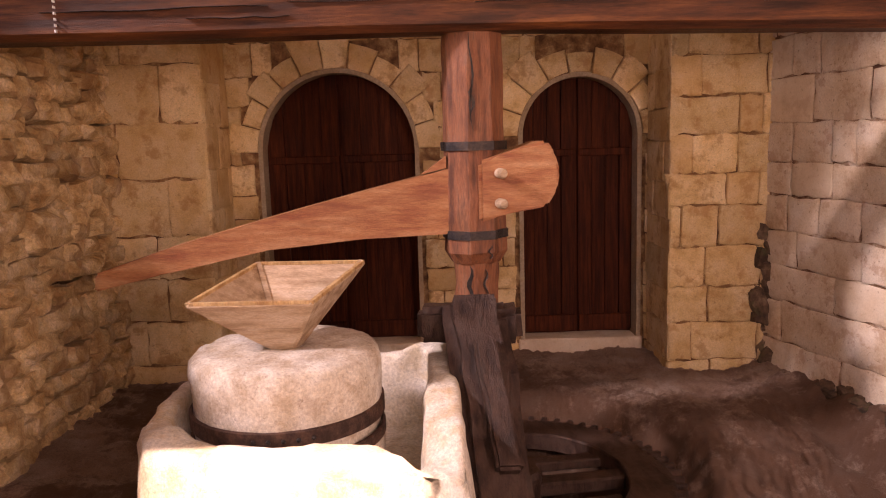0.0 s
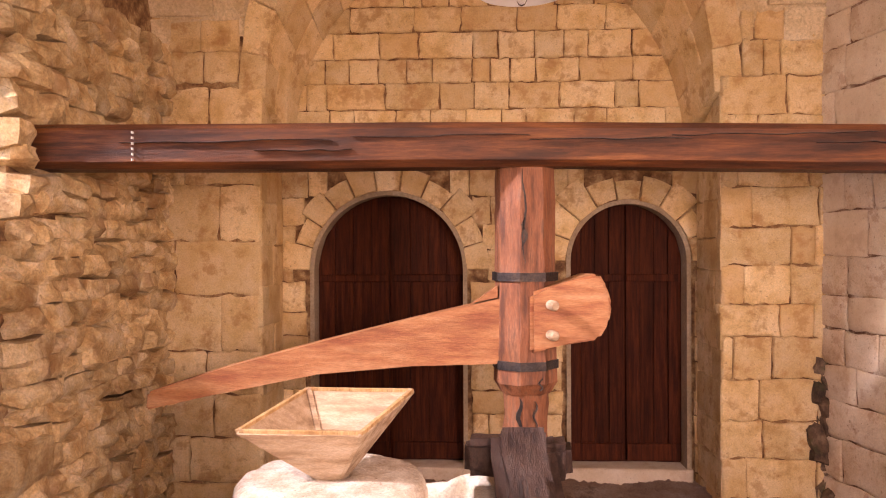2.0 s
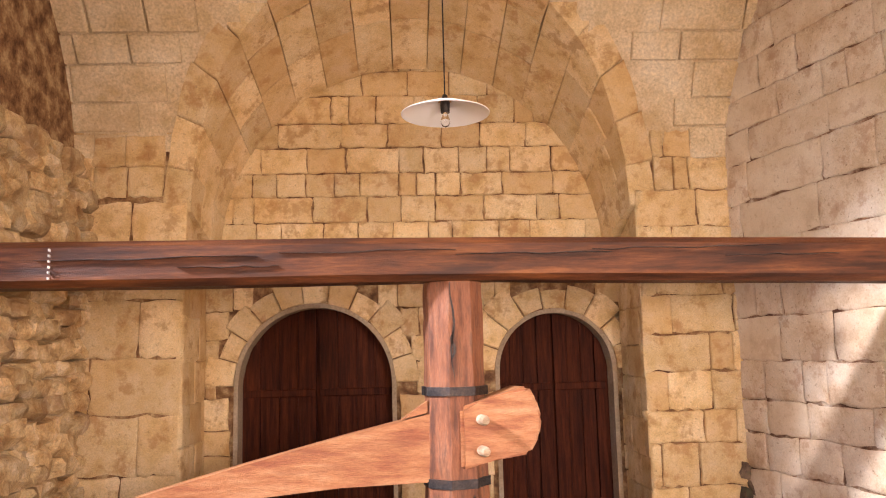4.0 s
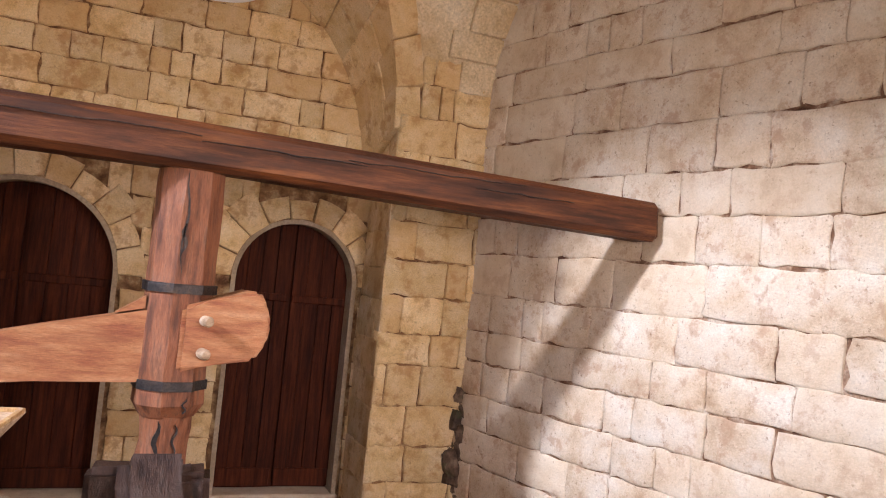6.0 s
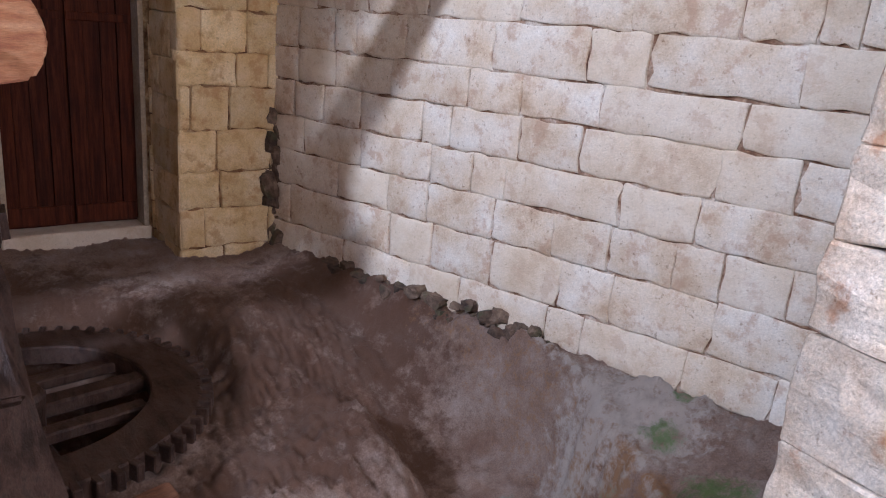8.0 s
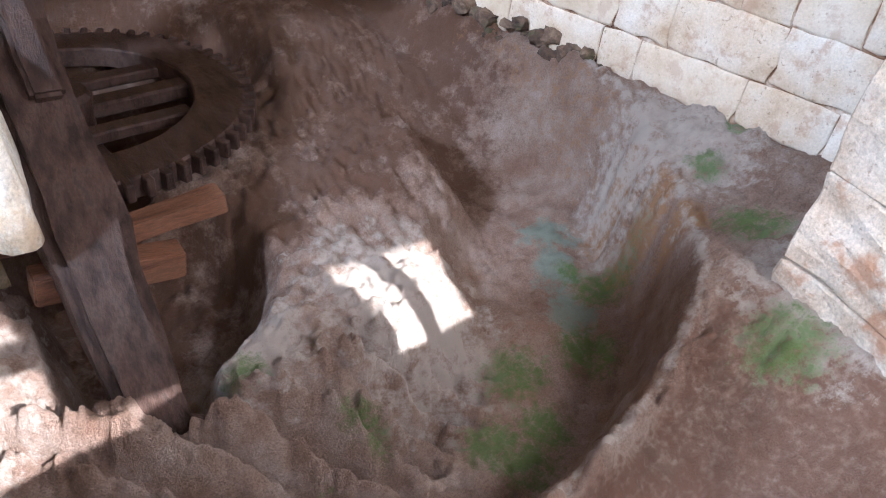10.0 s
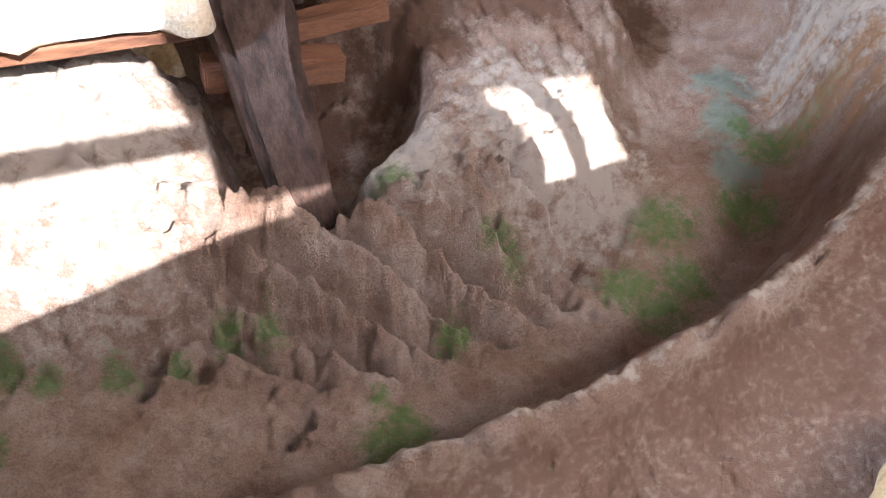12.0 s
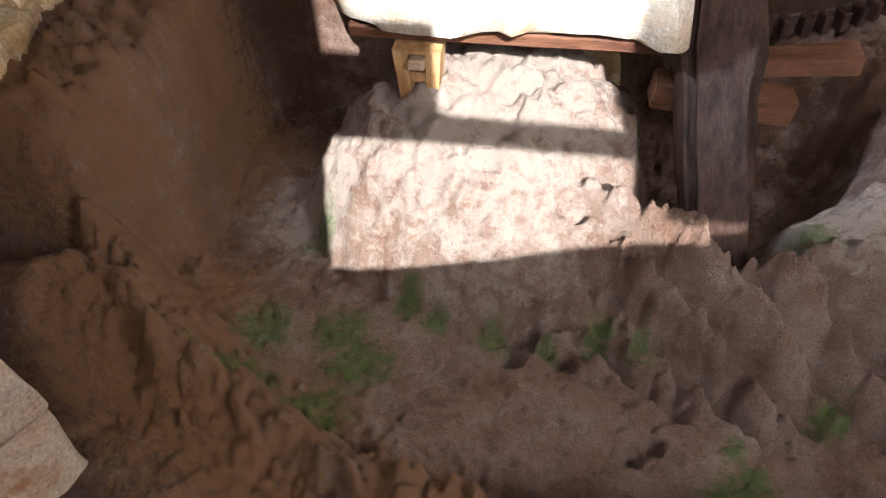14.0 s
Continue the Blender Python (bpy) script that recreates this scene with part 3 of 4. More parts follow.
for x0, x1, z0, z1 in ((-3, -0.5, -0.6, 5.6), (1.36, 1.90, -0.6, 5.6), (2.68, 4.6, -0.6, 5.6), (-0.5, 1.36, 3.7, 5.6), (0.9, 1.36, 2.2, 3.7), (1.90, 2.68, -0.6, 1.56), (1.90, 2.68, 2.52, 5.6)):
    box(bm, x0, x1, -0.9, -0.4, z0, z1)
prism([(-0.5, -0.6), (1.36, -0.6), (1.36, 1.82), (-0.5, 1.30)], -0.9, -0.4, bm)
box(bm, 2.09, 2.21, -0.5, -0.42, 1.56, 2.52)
# panel out of view, added to keep the sun off the slotted upright
box(bm, -0.5, 0.02, -0.5, -0.42, 2.20, 2.62)
# free-standing sheet out of view, added to block the sun from the west wall
box(bm, -2.7, -0.08, -2.2, -2.0, -0.6, 7.5)
box(bm, -0.5, 1.36, -0.5, -0.42, 2.12, 2.20)
solid("wall_south", bm, M_PLASTER, "unseen wall behind the camera, cut to shape the sunlight", "wall", "structure")

# piers by the camera
def near_pier(name, x0, x1, y0, y1, z1, lean, turn, at, label):
    """A battered pier of large rough blocks."""
    pier = tagged(new(name), label, "pier", "", "structure")
    rnd = random.Random(len(name))
    z = -0.75
    while z < z1:
        h = rnd.uniform(0.3, 0.42)
        bm = a_box(x0, x1, y0, y1, z, z + h - 0.006, bevel=0.01)
        cut(bm, 5)
        rough_up(bm, 0.03, 2.5, 1.0)
        rough_up(bm, 0.022, 7, z)
        rough_up(bm, 0.010, 22, z)
        for v in bm.verts:
            v.co.x += lean * v.co.z
        bm.transform(pose(*at, 0, 0, turn))
        ob = part("stone", bm, M_PIER, pier)
        z += h
    return pier


near_pier("wall_pier_east", 0.0, 1.6, -1.0, 0.0, 4.2, 0.09, -4, (2.42, 1.42, 0), "pale rough limestone pier beside the opening")
near_pier("wall_pier_west", -1.2, 0.0, -0.45, 0.0, 2.6, -0.05, -22, (-1.71, 1.13, 0), "pale rough limestone pier on the west side")
bm = bmesh.new()
bmesh.ops.create_icosphere(bm, subdivisions=4, radius=0.3)
rough_up(bm, 0.12, 3, 2)
rough_up(bm, 0.03, 14, 1)
bm.transform(Matrix.Translation((1.78, 0.50, -0.50)) @ Matrix.Diagonal((1.0, 0.9, 0.8, 1)))
solid("boulder", bm, M_STONE, "pale rough boulder on the rock ledge", "boulder", "", True)

# ---- beam ----
beam = thing("ceiling_beam", "dark varnished long wooden beam spanning the walls", "beam", (0.0, 3.93, 2.29))
bm = a_box(-2.75, 2.81, 3.8, 4.06, 2.175, 2.405, bevel=0.035)
cut(bm, 6)
rough_up(bm, 0.02, 1.2)
for v in bm.verts:
    v.co.z -= 0.02 * max(0.0, v.co.x)   # it sags towards the east wall
part("timber", rough_up(bm, 0.006, 8.0), M_BEAM, beam)
# drying cracks along its face
rnd = random.Random(4)
for x, z, l in ((-1.9, 2.31, 1.1), (-0.7, 2.325, 0.9), (0.2, 2.30, 0.8), (0.9, 2.315, 1.0), (-1.2, 2.26, 0.5), (1.6, 2.27, 0.6)):
    bm = bmesh.new()
    pts = [(x + l * k / 9, z + rnd.uniform(-0.006, 0.006)) for k in range(10)]
    low = [(u, v - 0.003 * math.sin(math.pi * k / 9) - 0.0006) for k, (u, v) in enumerate(pts)]
    prism(pts + low[::-1], 3.782, 3.81, bm)
    part("crack", bm, M_IRON, beam, "thin dark drying crack")
for k in range(6):
    z = 2.21 + 0.028 * k
    part("chalk_mark", a_box(-1.830, -1.826, 3.778, 3.80, z, z + 0.012), M_ENAMEL, beam, "small white chalk mark")

# ---- post and lever ----
PX, PY = 0.185, 3.99
post = thing("mill_post", "reddish weathered wooden upright post with iron bands", "post", (PX, PY, 0.75))


def octagon(profile, seed, n=8, rough=0.008):
    bm = bmesh.new()
    zs = [z for r, z in profile]
    prof = []
    for (r0, z0), (r1, z1) in zip(profile, profile[1:]):
        k = max(1, int((z1 - z0) / 0.06))
        prof += [(r0 + (r1 - r0) * i / k, z0 + (z1 - z0) * i / k) for i in range(k)]
    prof.append(profile[-1])
    lathe(prof, 32, (0, 0, 0), bm)
    for v in bm.verts:
        r, a = math.hypot(v.co.x, v.co.y), math.atan2(v.co.y, v.co.x) + math.radians(12)
        f = math.cos(math.pi / n) / math.cos((a % (2 * math.pi / n)) - math.pi / n)
        f = 0.1 + 0.9 * f
        v.co.x, v.co.y = v.co.x * f, v.co.y * f
        crack = max(0.0, noise.noise(Vector((a * 5, 0.0, v.co.z * 1.2 + seed))) - 0.25)
        v.co.x, v.co.y = v.co.x * (1 - 0.22 * crack), v.co.y * (1 - 0.22 * crack)
    rough_up(bm, rough, 9, seed)
    bm.transform(Matrix.Translation((PX, PY, 0)))
    return bm


part("shaft", octagon([(0.13, 1.0), (0.168, 1.06), (0.168, 1.16), (0.162, 1.6), (0.158, 2.19)], 1), M_POST, post)
part("neck", octagon([(0.13, 0.72), (0.118, 0.8), (0.118, 1.02)], 4, rough=0.016), M_POST, post, "splintered narrow neck of the post")
for z in (1.13, 1.585):
    bm = octagon([(0.176, z), (0.176, z + 0.045)], 1, rough=0.001)
    band = part("iron_band", bm, M_IRON, post, "black iron band")
for z in (1.47, 1.32):
    bm = lathe([(0.024, -0.05), (0.026, 0.12), (0.018, 0.14)], 12)
    bm.transform(Matrix.Translation((PX + 0.105, 3.86, z)) @ pose(0, 0, 0, 90, 0, 12))
    part("peg", bm, M_HOPPER, post, "pale wooden peg")

# drying cracks in its front
for top_z, low_z, x, w in ((2.16, 1.68, PX - 0.012, 0.009), (1.92, 1.76, PX - 0.010, 0.016), (1.10, 1.03, PX + 0.07, 0.006), (0.99, 0.80, PX - 0.035, 0.022), (0.97, 0.83, PX + 0.045, 0.009)):
    n = 7
    mid = [(x + 0.010 * math.sin(5 * k + 9 * top_z), low_z + (top_z - low_z) * k / n, w * math.sin(math.pi * (k + 0.15) / (n + 0.3)) / 2 + 0.0008) for k in range(n + 1)]
    deep = 0.115 if top_z < 1.02 else 0.158
    part("crack", prism([(u - h, z) for u, z, h in mid] + [(u + h, z) for u, z, h in mid[::-1]], PY - deep - 0.004, PY - deep + 0.03), M_IRON, post, "dark drying crack")

lever = thing("sweep_lever", "long tapering reddish wooden lever passing through the post", "lever", (PX, 3.95, 1.35))
low = [(-1.82, 0.905), (-1.4, 1.0), (-0.9, 1.10), (-0.4, 1.145), (0.03, 1.158), (0.2, 1.19)]
top = [(-1.81, 1.0), (-1.4, 1.13), (-0.9, 1.265), (-0.4, 1.39), (0.03, 1.49), (0.2, 1.53)]
bm = prism(low + top[::-1], 3.90, 4.05)
bmesh.ops.bevel(bm, geom=bm.edges[:], offset=0.012, segments=2, affect="EDGES")
part("arm", bm, M_LEVER, lever)
bm = prism([(0.2, 1.22), (0.33, 1.26), (0.55, 1.295), (0.60, 1.38), (0.615, 1.47), (0.59, 1.56), (0.55, 1.63), (0.33, 1.57), (0.2, 1.53)], 3.80, 4.02)
for v in bm.verts:
    if v.co.x > 0.5 and v.co.y > 3.9:
        v.co.x -= 0.06
bmesh.ops.bevel(bm, geom=bm.edges[:], offset=0.02, segments=2, affect="EDGES")
part("head", bm, M_LEVER, lever, "thick rounded lever head")
bm = prism([(-0.09, 1.47), (0.04, 1.5), (0.04, 1.56)], 3.92, 4.03)
part("wedge", bm, M_LEVER, lever)

# ---- stone vat ----
def vat_outline(grow, n=96):
    """Rounded on the west side, square on the east."""
    x0, x1, y0, y1 = -1.30 - grow, 0.075 + grow * 0.6, 2.63 - grow, 4.06 + grow
    pts = []
    for k, (cx, cy, r, a0) in enumerate(((x1 - 0.06, y0 + 0.06, 0.06, -90), (x1 - 0.06, y1 - 0.06, 0.06, 0), (x0 + 0.5, y1 - 0.5, 0.5, 90), (x0 + 0.52, y0 + 0.52, 0.52, 180))):
        m = 6 if r < 0.1 else 22
        pts += [(cx + r * math.cos(math.radians(a0 + 90 * i / m)), cy + r * math.sin(math.radians(a0 + 90 * i / m))) for i in range(m + 1)]
    out = []
    for (xa, ya), (xb, yb) in zip(pts, pts[1:] + pts[:1]):
        k = max(1, int(math.hypot(xb - xa, yb - ya) / 0.05))
        out += [(xa + (xb - xa) * i / k, ya + (yb - ya) * i / k) for i in range(k)]
    return out


def build_vat():
    bm = bmesh.new()
    base = vat_outline(0.0)
    mx, my = -0.62, 3.33

    def top_z(x, y):
        return 0.50 + (0.05 * smooth(2.85, 3.25, y) - 0.11 * smooth(2.95, 2.65, y)) * smooth(-0.14, -0.04, x)

    def level(f, z, lift):
        row = []
        for x, y in base:
            # walls are thick in front and on the east side, thin in the west
            tx = 0.10 if x < mx else 0.16
            ty = 0.19 if y < my else 0.10
            u = x + (tx if x < mx else -tx) * f * min(1.0, abs(x - mx) / 0.5)
            v = y + (ty if y < my else -ty) * f * min(1.0, abs(y - my) / 0.5)
            row.append(bm.verts.new((u, v, top_z(x, y) + z if lift else z)))
        return row

    rows = [level(0.1, -0.09, False), level(-0.25, -0.055, False), level(-0.25, 0.10, False), level(-0.12, 0.25, False), level(0.0, 0.38, False),
            level(0.03, -0.04, True), level(0.12, -0.008, True), level(0.3, 0.0, True), level(0.75, 0.0, True), level(0.95, -0.012, True),
            level(1.0, -0.05, True), level(1.05, 0.3, False), level(1.1, 0.12, False)]
    for a, c in zip(rows, rows[1:]):
        for i in range(len(a)):
            j = (i + 1) % len(a)
            bm.faces.new((a[i], a[j], c[j], c[i]))
    bm.faces.new(rows[0][::-1])
    bm.faces.new(rows[-1])
    # broken hollow in the front face
    for v in bm.verts:
        x, y, z = v.co
        if y < 2.75:
            v.co.y += 0.07 * smooth(-0.52, -0.46, x) * smooth(0.02, -0.06, x) * smooth(0.46, 0.36, z)
            v.co.y += 0.05 * smooth(-0.75, -0.66, x) * smooth(-0.5, -0.56, x) * smooth(0.38, 0.3, z)
    rough_up(bm, 0.022, 4, 3)
    rough_up(bm, 0.012, 14, 6)
    return bm


solid("stone_vat", build_vat(), M_VATSTONE, "whitish carved stone vat open round the millstone", "vat", "", True)

MX, MY = -0.715, 3.34
mill = thing("millstone", "grey worn round millstone with a riveted iron hoop", "millstone", (MX, MY, 0.15))
bm = bmesh.new()
lathe([(0.415, 0.34), (0.42, 0.42), (0.425, 0.55), (0.428, 0.66), (0.42, 0.715), (0.395, 0.738), (0.30, 0.748), (0.2, 0.752), (0.10, 0.752), (0.085, 0.735), (0.085, 0.6)], 96, (MX, MY, 0), bm)
rough_up(bm, 0.010, 8, 2)
for v in bm.verts:
    d = noise.noise(v.co * 16)
    if v.co.z < 0.62 and d > 0.15:
        v.co.x += (MX - v.co.x) * 0.10 * (d - 0.15)
        v.co.y += (MY - v.co.y) * 0.10 * (d - 0.15)
part("runner", rough_up(bm, 0.006, 30, 4), M_MILL, mill, "worn upper runner stone", True)
bm = lathe([(0.43, 0.13), (0.43, 0.325), (0.41, 0.335)], 96, (MX, MY, 0))
part("bed", rough_up(bm, 0.01, 10), M_MILL, mill, "lower bed stone", True)
bm = lathe([(0.422, 0.425), (0.436, 0.43), (0.436, 0.495), (0.422, 0.50)], 96, (MX, MY, 0), None, False)
hoop = part("iron_hoop", bm, M_RUST, mill, "rusty brown iron hoop")
for k in range(5):
    a = math.radians(-98 + 8 * k)
    bm = lathe([(0.011, 0), (0.009, 0.006), (0.004, 0.009)], 8)
    bm.transform(Matrix.Translation((MX + 0.436 * math.cos(a), MY + 0.436 * math.sin(a), 0.462)) @ Matrix.Rotation(a + math.pi / 2, 4, "Z") @ Matrix.Rotation(math.pi / 2, 4, "X"))
    part("rivet", bm, M_IRON, hoop).location = (0, 0, 0)
bm = lathe([(0.424, 0.325), (0.438, 0.33), (0.438, 0.375), (0.424, 0.38)], 96, (MX, MY, 0), None, False)
part("lower_hoop", bm, M_RUST, mill, "rusty brown iron hoop")

# ---- hopper ----
hop = thing("grain_hopper", "pale wooden funnel hopper standing on the millstone", "hopper", (-0.7, 3.32, 0.76))
C = [Vector(c) for c in ((-1.075, 3.15, 0.985), (-0.555, 3.15, 0.98), (-0.385, 3.62, 1.07), (-0.885, 3.62, 1.075))]
B = [Vector(c) for c in ((-0.745, 3.27, 0.752), (-0.675, 3.27, 0.752), (-0.655, 3.34, 0.752), (-0.735, 3.34, 0.752))]


def board(a, c, d, e, thick):
    """A flat board from four corners, thickened inwards and bevelled."""
    n = (c - a).cross(e - a).normalized() * thick
    bm = bmesh.new()
    f = [bm.verts.new(k) for k in (a, c, d, e)]
    g = [bm.verts.new(k - n) for k in (a, c, d, e)]
    bm.faces.new(f)
    bm.faces.new(g[::-1])
    for i in range(4):
        j = (i + 1) % 4
        bm.faces.new((f[i], g[i], g[j], f[j]))
    bmesh.ops.bevel(bm, geom=bm.edges[:], offset=0.002, segments=1, affect="EDGES")
    return bm


for i in range(4):
    j = (i + 1) % 4
    m0, m1 = C[i].lerp(B[i], 0.5), C[j].lerp(B[j], 0.5)
    part("board", board(C[i], C[j], m1.lerp(C[j], 0.006), m0.lerp(C[i], 0.006), 0.018), M_HOPPER, hop)
    part("board", board(m0, m1, B[j], B[i], 0.018), M_HOPPER, hop)
    d = (C[j] - C[i])
    # added strip, its pale colour giving the rim a lit edge
    part("rim_strip", a_box(-0.007, 0.013, -0.006, 0.010, -d.length - 0.008, 0.008, bevel=0.002, m=look(C[i], C[j])), M_PALEWOOD, hop, "added thin pale strip for the lit edge")
    d = (C[i] - B[i])
    mm = look(B[i], C[i])
    part("corner_batten", a_box(-0.014, 0.014, -0.014, 0.014, -d.length - 0.006, 0, bevel=0.003, m=mm), M_HOPPER, hop)

# ---- support timber and what holds it ----
def timber(a, c, w, h, seed, taper=1.0, rough=0.014):
    a, c = Vector(a), Vector(c)
    l = (c - a).length
    bm = a_box(-w / 2, w / 2, -h / 2, h / 2, -l, 0, bevel=min(w, h) * (0.18 if rough > 0.01 else 0.06), seg=2)
    cuts = [k * l / 14 for k in range(1, 14)]
    for k in cuts:
        bmesh.ops.bisect_plane(bm, geom=bm.verts[:] + bm.edges[:] + bm.faces[:], plane_co=(0, 0, -k), plane_no=(0, 0, 1))
    for v in bm.verts:
        s = 1 + (taper - 1) * smooth(-0.5 * l, -l, v.co.z)
        v.co.x, v.co.y = v.co.x * s, v.co.y * s
    rough_up(bm, rough, 4, seed)
    rough_up(bm, rough * 0.4, 14, seed + 2)
    bm.transform(look(a, c))
    return bm


leg = thing("support_timber", "dark weathered inclined timber resting on the rock", "timber", (0.17, 3.75, 0.7))
part("strut", timber((0.15, 3.86, 0.78), (0.30, 2.14, -0.70), 0.30, 0.27, 1, 0.72, 0.03), M_DARKWOOD, leg)
part("head_block", timber((-0.13, 3.86, 0.70), (0.40, 3.80, 0.70), 0.22, 0.18, 5, 1.0, 0.02), M_DARKWOOD, leg, "dark knotty cross block")
part("cleat", timber((0.20, 3.52, 0.68), (0.26, 3.02, 0.25), 0.12, 0.09, 7, 1.0, 0.012), M_DARKWOOD, leg, "grey worn cleat fixed on the timber")
part("foot", timber((0.16, 2.30, -0.70), (0.52, 2.12, -0.74), 0.13, 0.10, 9, 0.8, 0.015), M_DARKWOOD, leg, "worn foot piece")
solid("wooden_wedge", timber((0.28, 2.84, -0.26), (0.79, 2.88, -0.22), 0.10, 0.08, 3, 1.15, 0.005), M_BAR, "reddish squared wooden wedge beside the timber", "wedge")
solid("cross_bar", timber((0.04, 2.74, -0.32), (0.58, 2.78, -0.39), 0.12, 0.12, 4, 1.0, 0.005), M_BAR, "reddish squared wooden bar through the timber", "bar")
solid("vat_plank", rough_up(cut(a_box(-1.15, 0.05, 2.70, 4.0, -0.15, -0.095, bevel=0.008), 4), 0.006, 5), M_BAR, "thick brown plank under the stone vat", "plank")
bm = cut(a_box(-1.0, -0.05, 3.25, 3.98, -0.9, -0.152, bevel=0.03), 6)
solid("vat_plinth", rough_up(bm, 0.06, 4), M_RUBBLE, "dark rough masonry plinth under the vat", "plinth")

# the slotted upright under the vat
up = thing("slotted_upright", "pale orange wooden upright with a pegged slot", "upright", (-0.95, 2.70, -0.5))
bm = bmesh.new()
for x0, x1, z0, z1 in ((-1.045, -0.985, -0.5, 0.0), (-0.915, -0.855, -0.5, 0.0), (-0.987, -0.913, -0.5, -0.40), (-0.987, -0.913, -0.165, 0.0)):
    box(bm, x0, x1, 2.63, 2.77, z0, z1 - 0.152 if z1 == 0.0 else z1)
box(bm, -0.99, -0.91, 2.69, 2.76, -0.42, -0.15)
for v in bm.verts:
    if v.co.z < -0.45:
        v.co.x += (-0.95 - v.co.x) * 0.3
        v.co.y += 0.02 if v.co.y < 2.7 else 0
part("post", bm, M_PALEWOOD, up)
for z in (-0.20, -0.28, -0.36):
    part("peg", a_box(-0.984, -0.916, 2.60 if z != -0.28 else 2.64, 2.69, z - 0.022, z + 0.022, bevel=0.008), M_HOPPER if z != -0.28 else M_PALEWOOD, up, "squared wooden peg")
up.location.x += 0.08
bm = lathe([(0.16, -0.66), (0.165, -0.53), (0.14, -0.5)], 24, (-0.87, 2.70, 0))
solid("round_stone", rough_up(bm, 0.02, 6), M_RUBBLE, "worn round stone under the wooden upright", "stone", "", True)

# ---- cog wheel ----
WX, WY, WZ, WR = 0.4, 4.02, -0.24, 0.87
wheel = thing("cog_wheel", "dark wooden horizontal cog wheel lying in the pit", "wheel", (WX, WY, WZ))
bm = lathe([(0.60, -0.09), (0.60, 0.0), (0.61, 0.01), (WR - 0.03, 0.01), (WR - 0.02, 0.0), (WR - 0.02, -0.09), (0.60, -0.09)], 96, (WX, WY, WZ), None, False)
part("rim", rough_up(bm, 0.008, 6), M_DARKWOOD, wheel)
cog = mesh_of("cog", a_box(-0.05, 0.035, -0.019, 0.019, -0.075, 0.012, bevel=0.006), M_DARKWOOD)
for k in range(64):
    a = 2 * math.pi * k / 64
    ob = new("cog", cog)
    ob.parent = wheel
    ob.matrix_basis = Matrix.Rotation(a, 4, "Z") @ Matrix.Translation((WR, 0, 0))
for a in (8, 98):
    bm = a_box(-0.7, 0.7, -0.06, 0.06, -0.11, -0.03, bevel=0.012)
    bm.transform(Matrix.Translation((WX, WY, WZ - (0.0 if a == 8 else 0.082))) @ pose(0, 0, 0, 0, 0, a))
    part("spoke", bm, M_DARKWOOD, wheel)
part("hub", lathe([(0.12, -0.22), (0.13, 0.02), (0.11, 0.05)], 12, (WX, WY, WZ)), M_DARKWOOD, wheel)
for y in (-0.28, 0.28):
    bm = a_box(-0.55, 0.55, -0.05, 0.05, -0.10, -0.04, bevel=0.01)
    bm.transform(Matrix.Translation((WX, WY + y, WZ)) @ pose(0, 0, 0, 0, 0, 8))
    part("cross_piece", bm, M_DARKWOOD, wheel)

# ---- hanging lamp ----
lamp = thing("pendant_lamp", "white enamel disc lamp hanging on a thin wire", "lamp", (0.17, 3.92, 3.08))
bm = lathe([(0.238, 3.075), (0.24, 3.08), (0.10, 3.135), (0.04, 3.15), (0.038, 3.143), (0.10, 3.128), (0.236, 3.076)], 64, (0.17, 3.92, 0), None, False)
part("shade", bm, M_ENAMEL, lamp, "", True)
part("socket", lathe([(0.024, 3.085), (0.026, 3.14), (0.02, 3.165), (0.012, 3.185)], 16, (0.17, 3.92, 0)), M_IRON, lamp, "dark lamp socket")
part("bulb", lathe([(0.004, 3.005), (0.018, 3.012), (0.026, 3.03), (0.024, 3.05), (0.014, 3.075), (0.013, 3.09)], 16, (0.17, 3.92, 0)), M_GLASS, lamp, "clear glass bulb", True)
part("wire", lathe([(0.004, 3.18), (0.004, 5.05)], 6, (0.17, 3.92, 0)), M_IRON, lamp, "thin black wire")

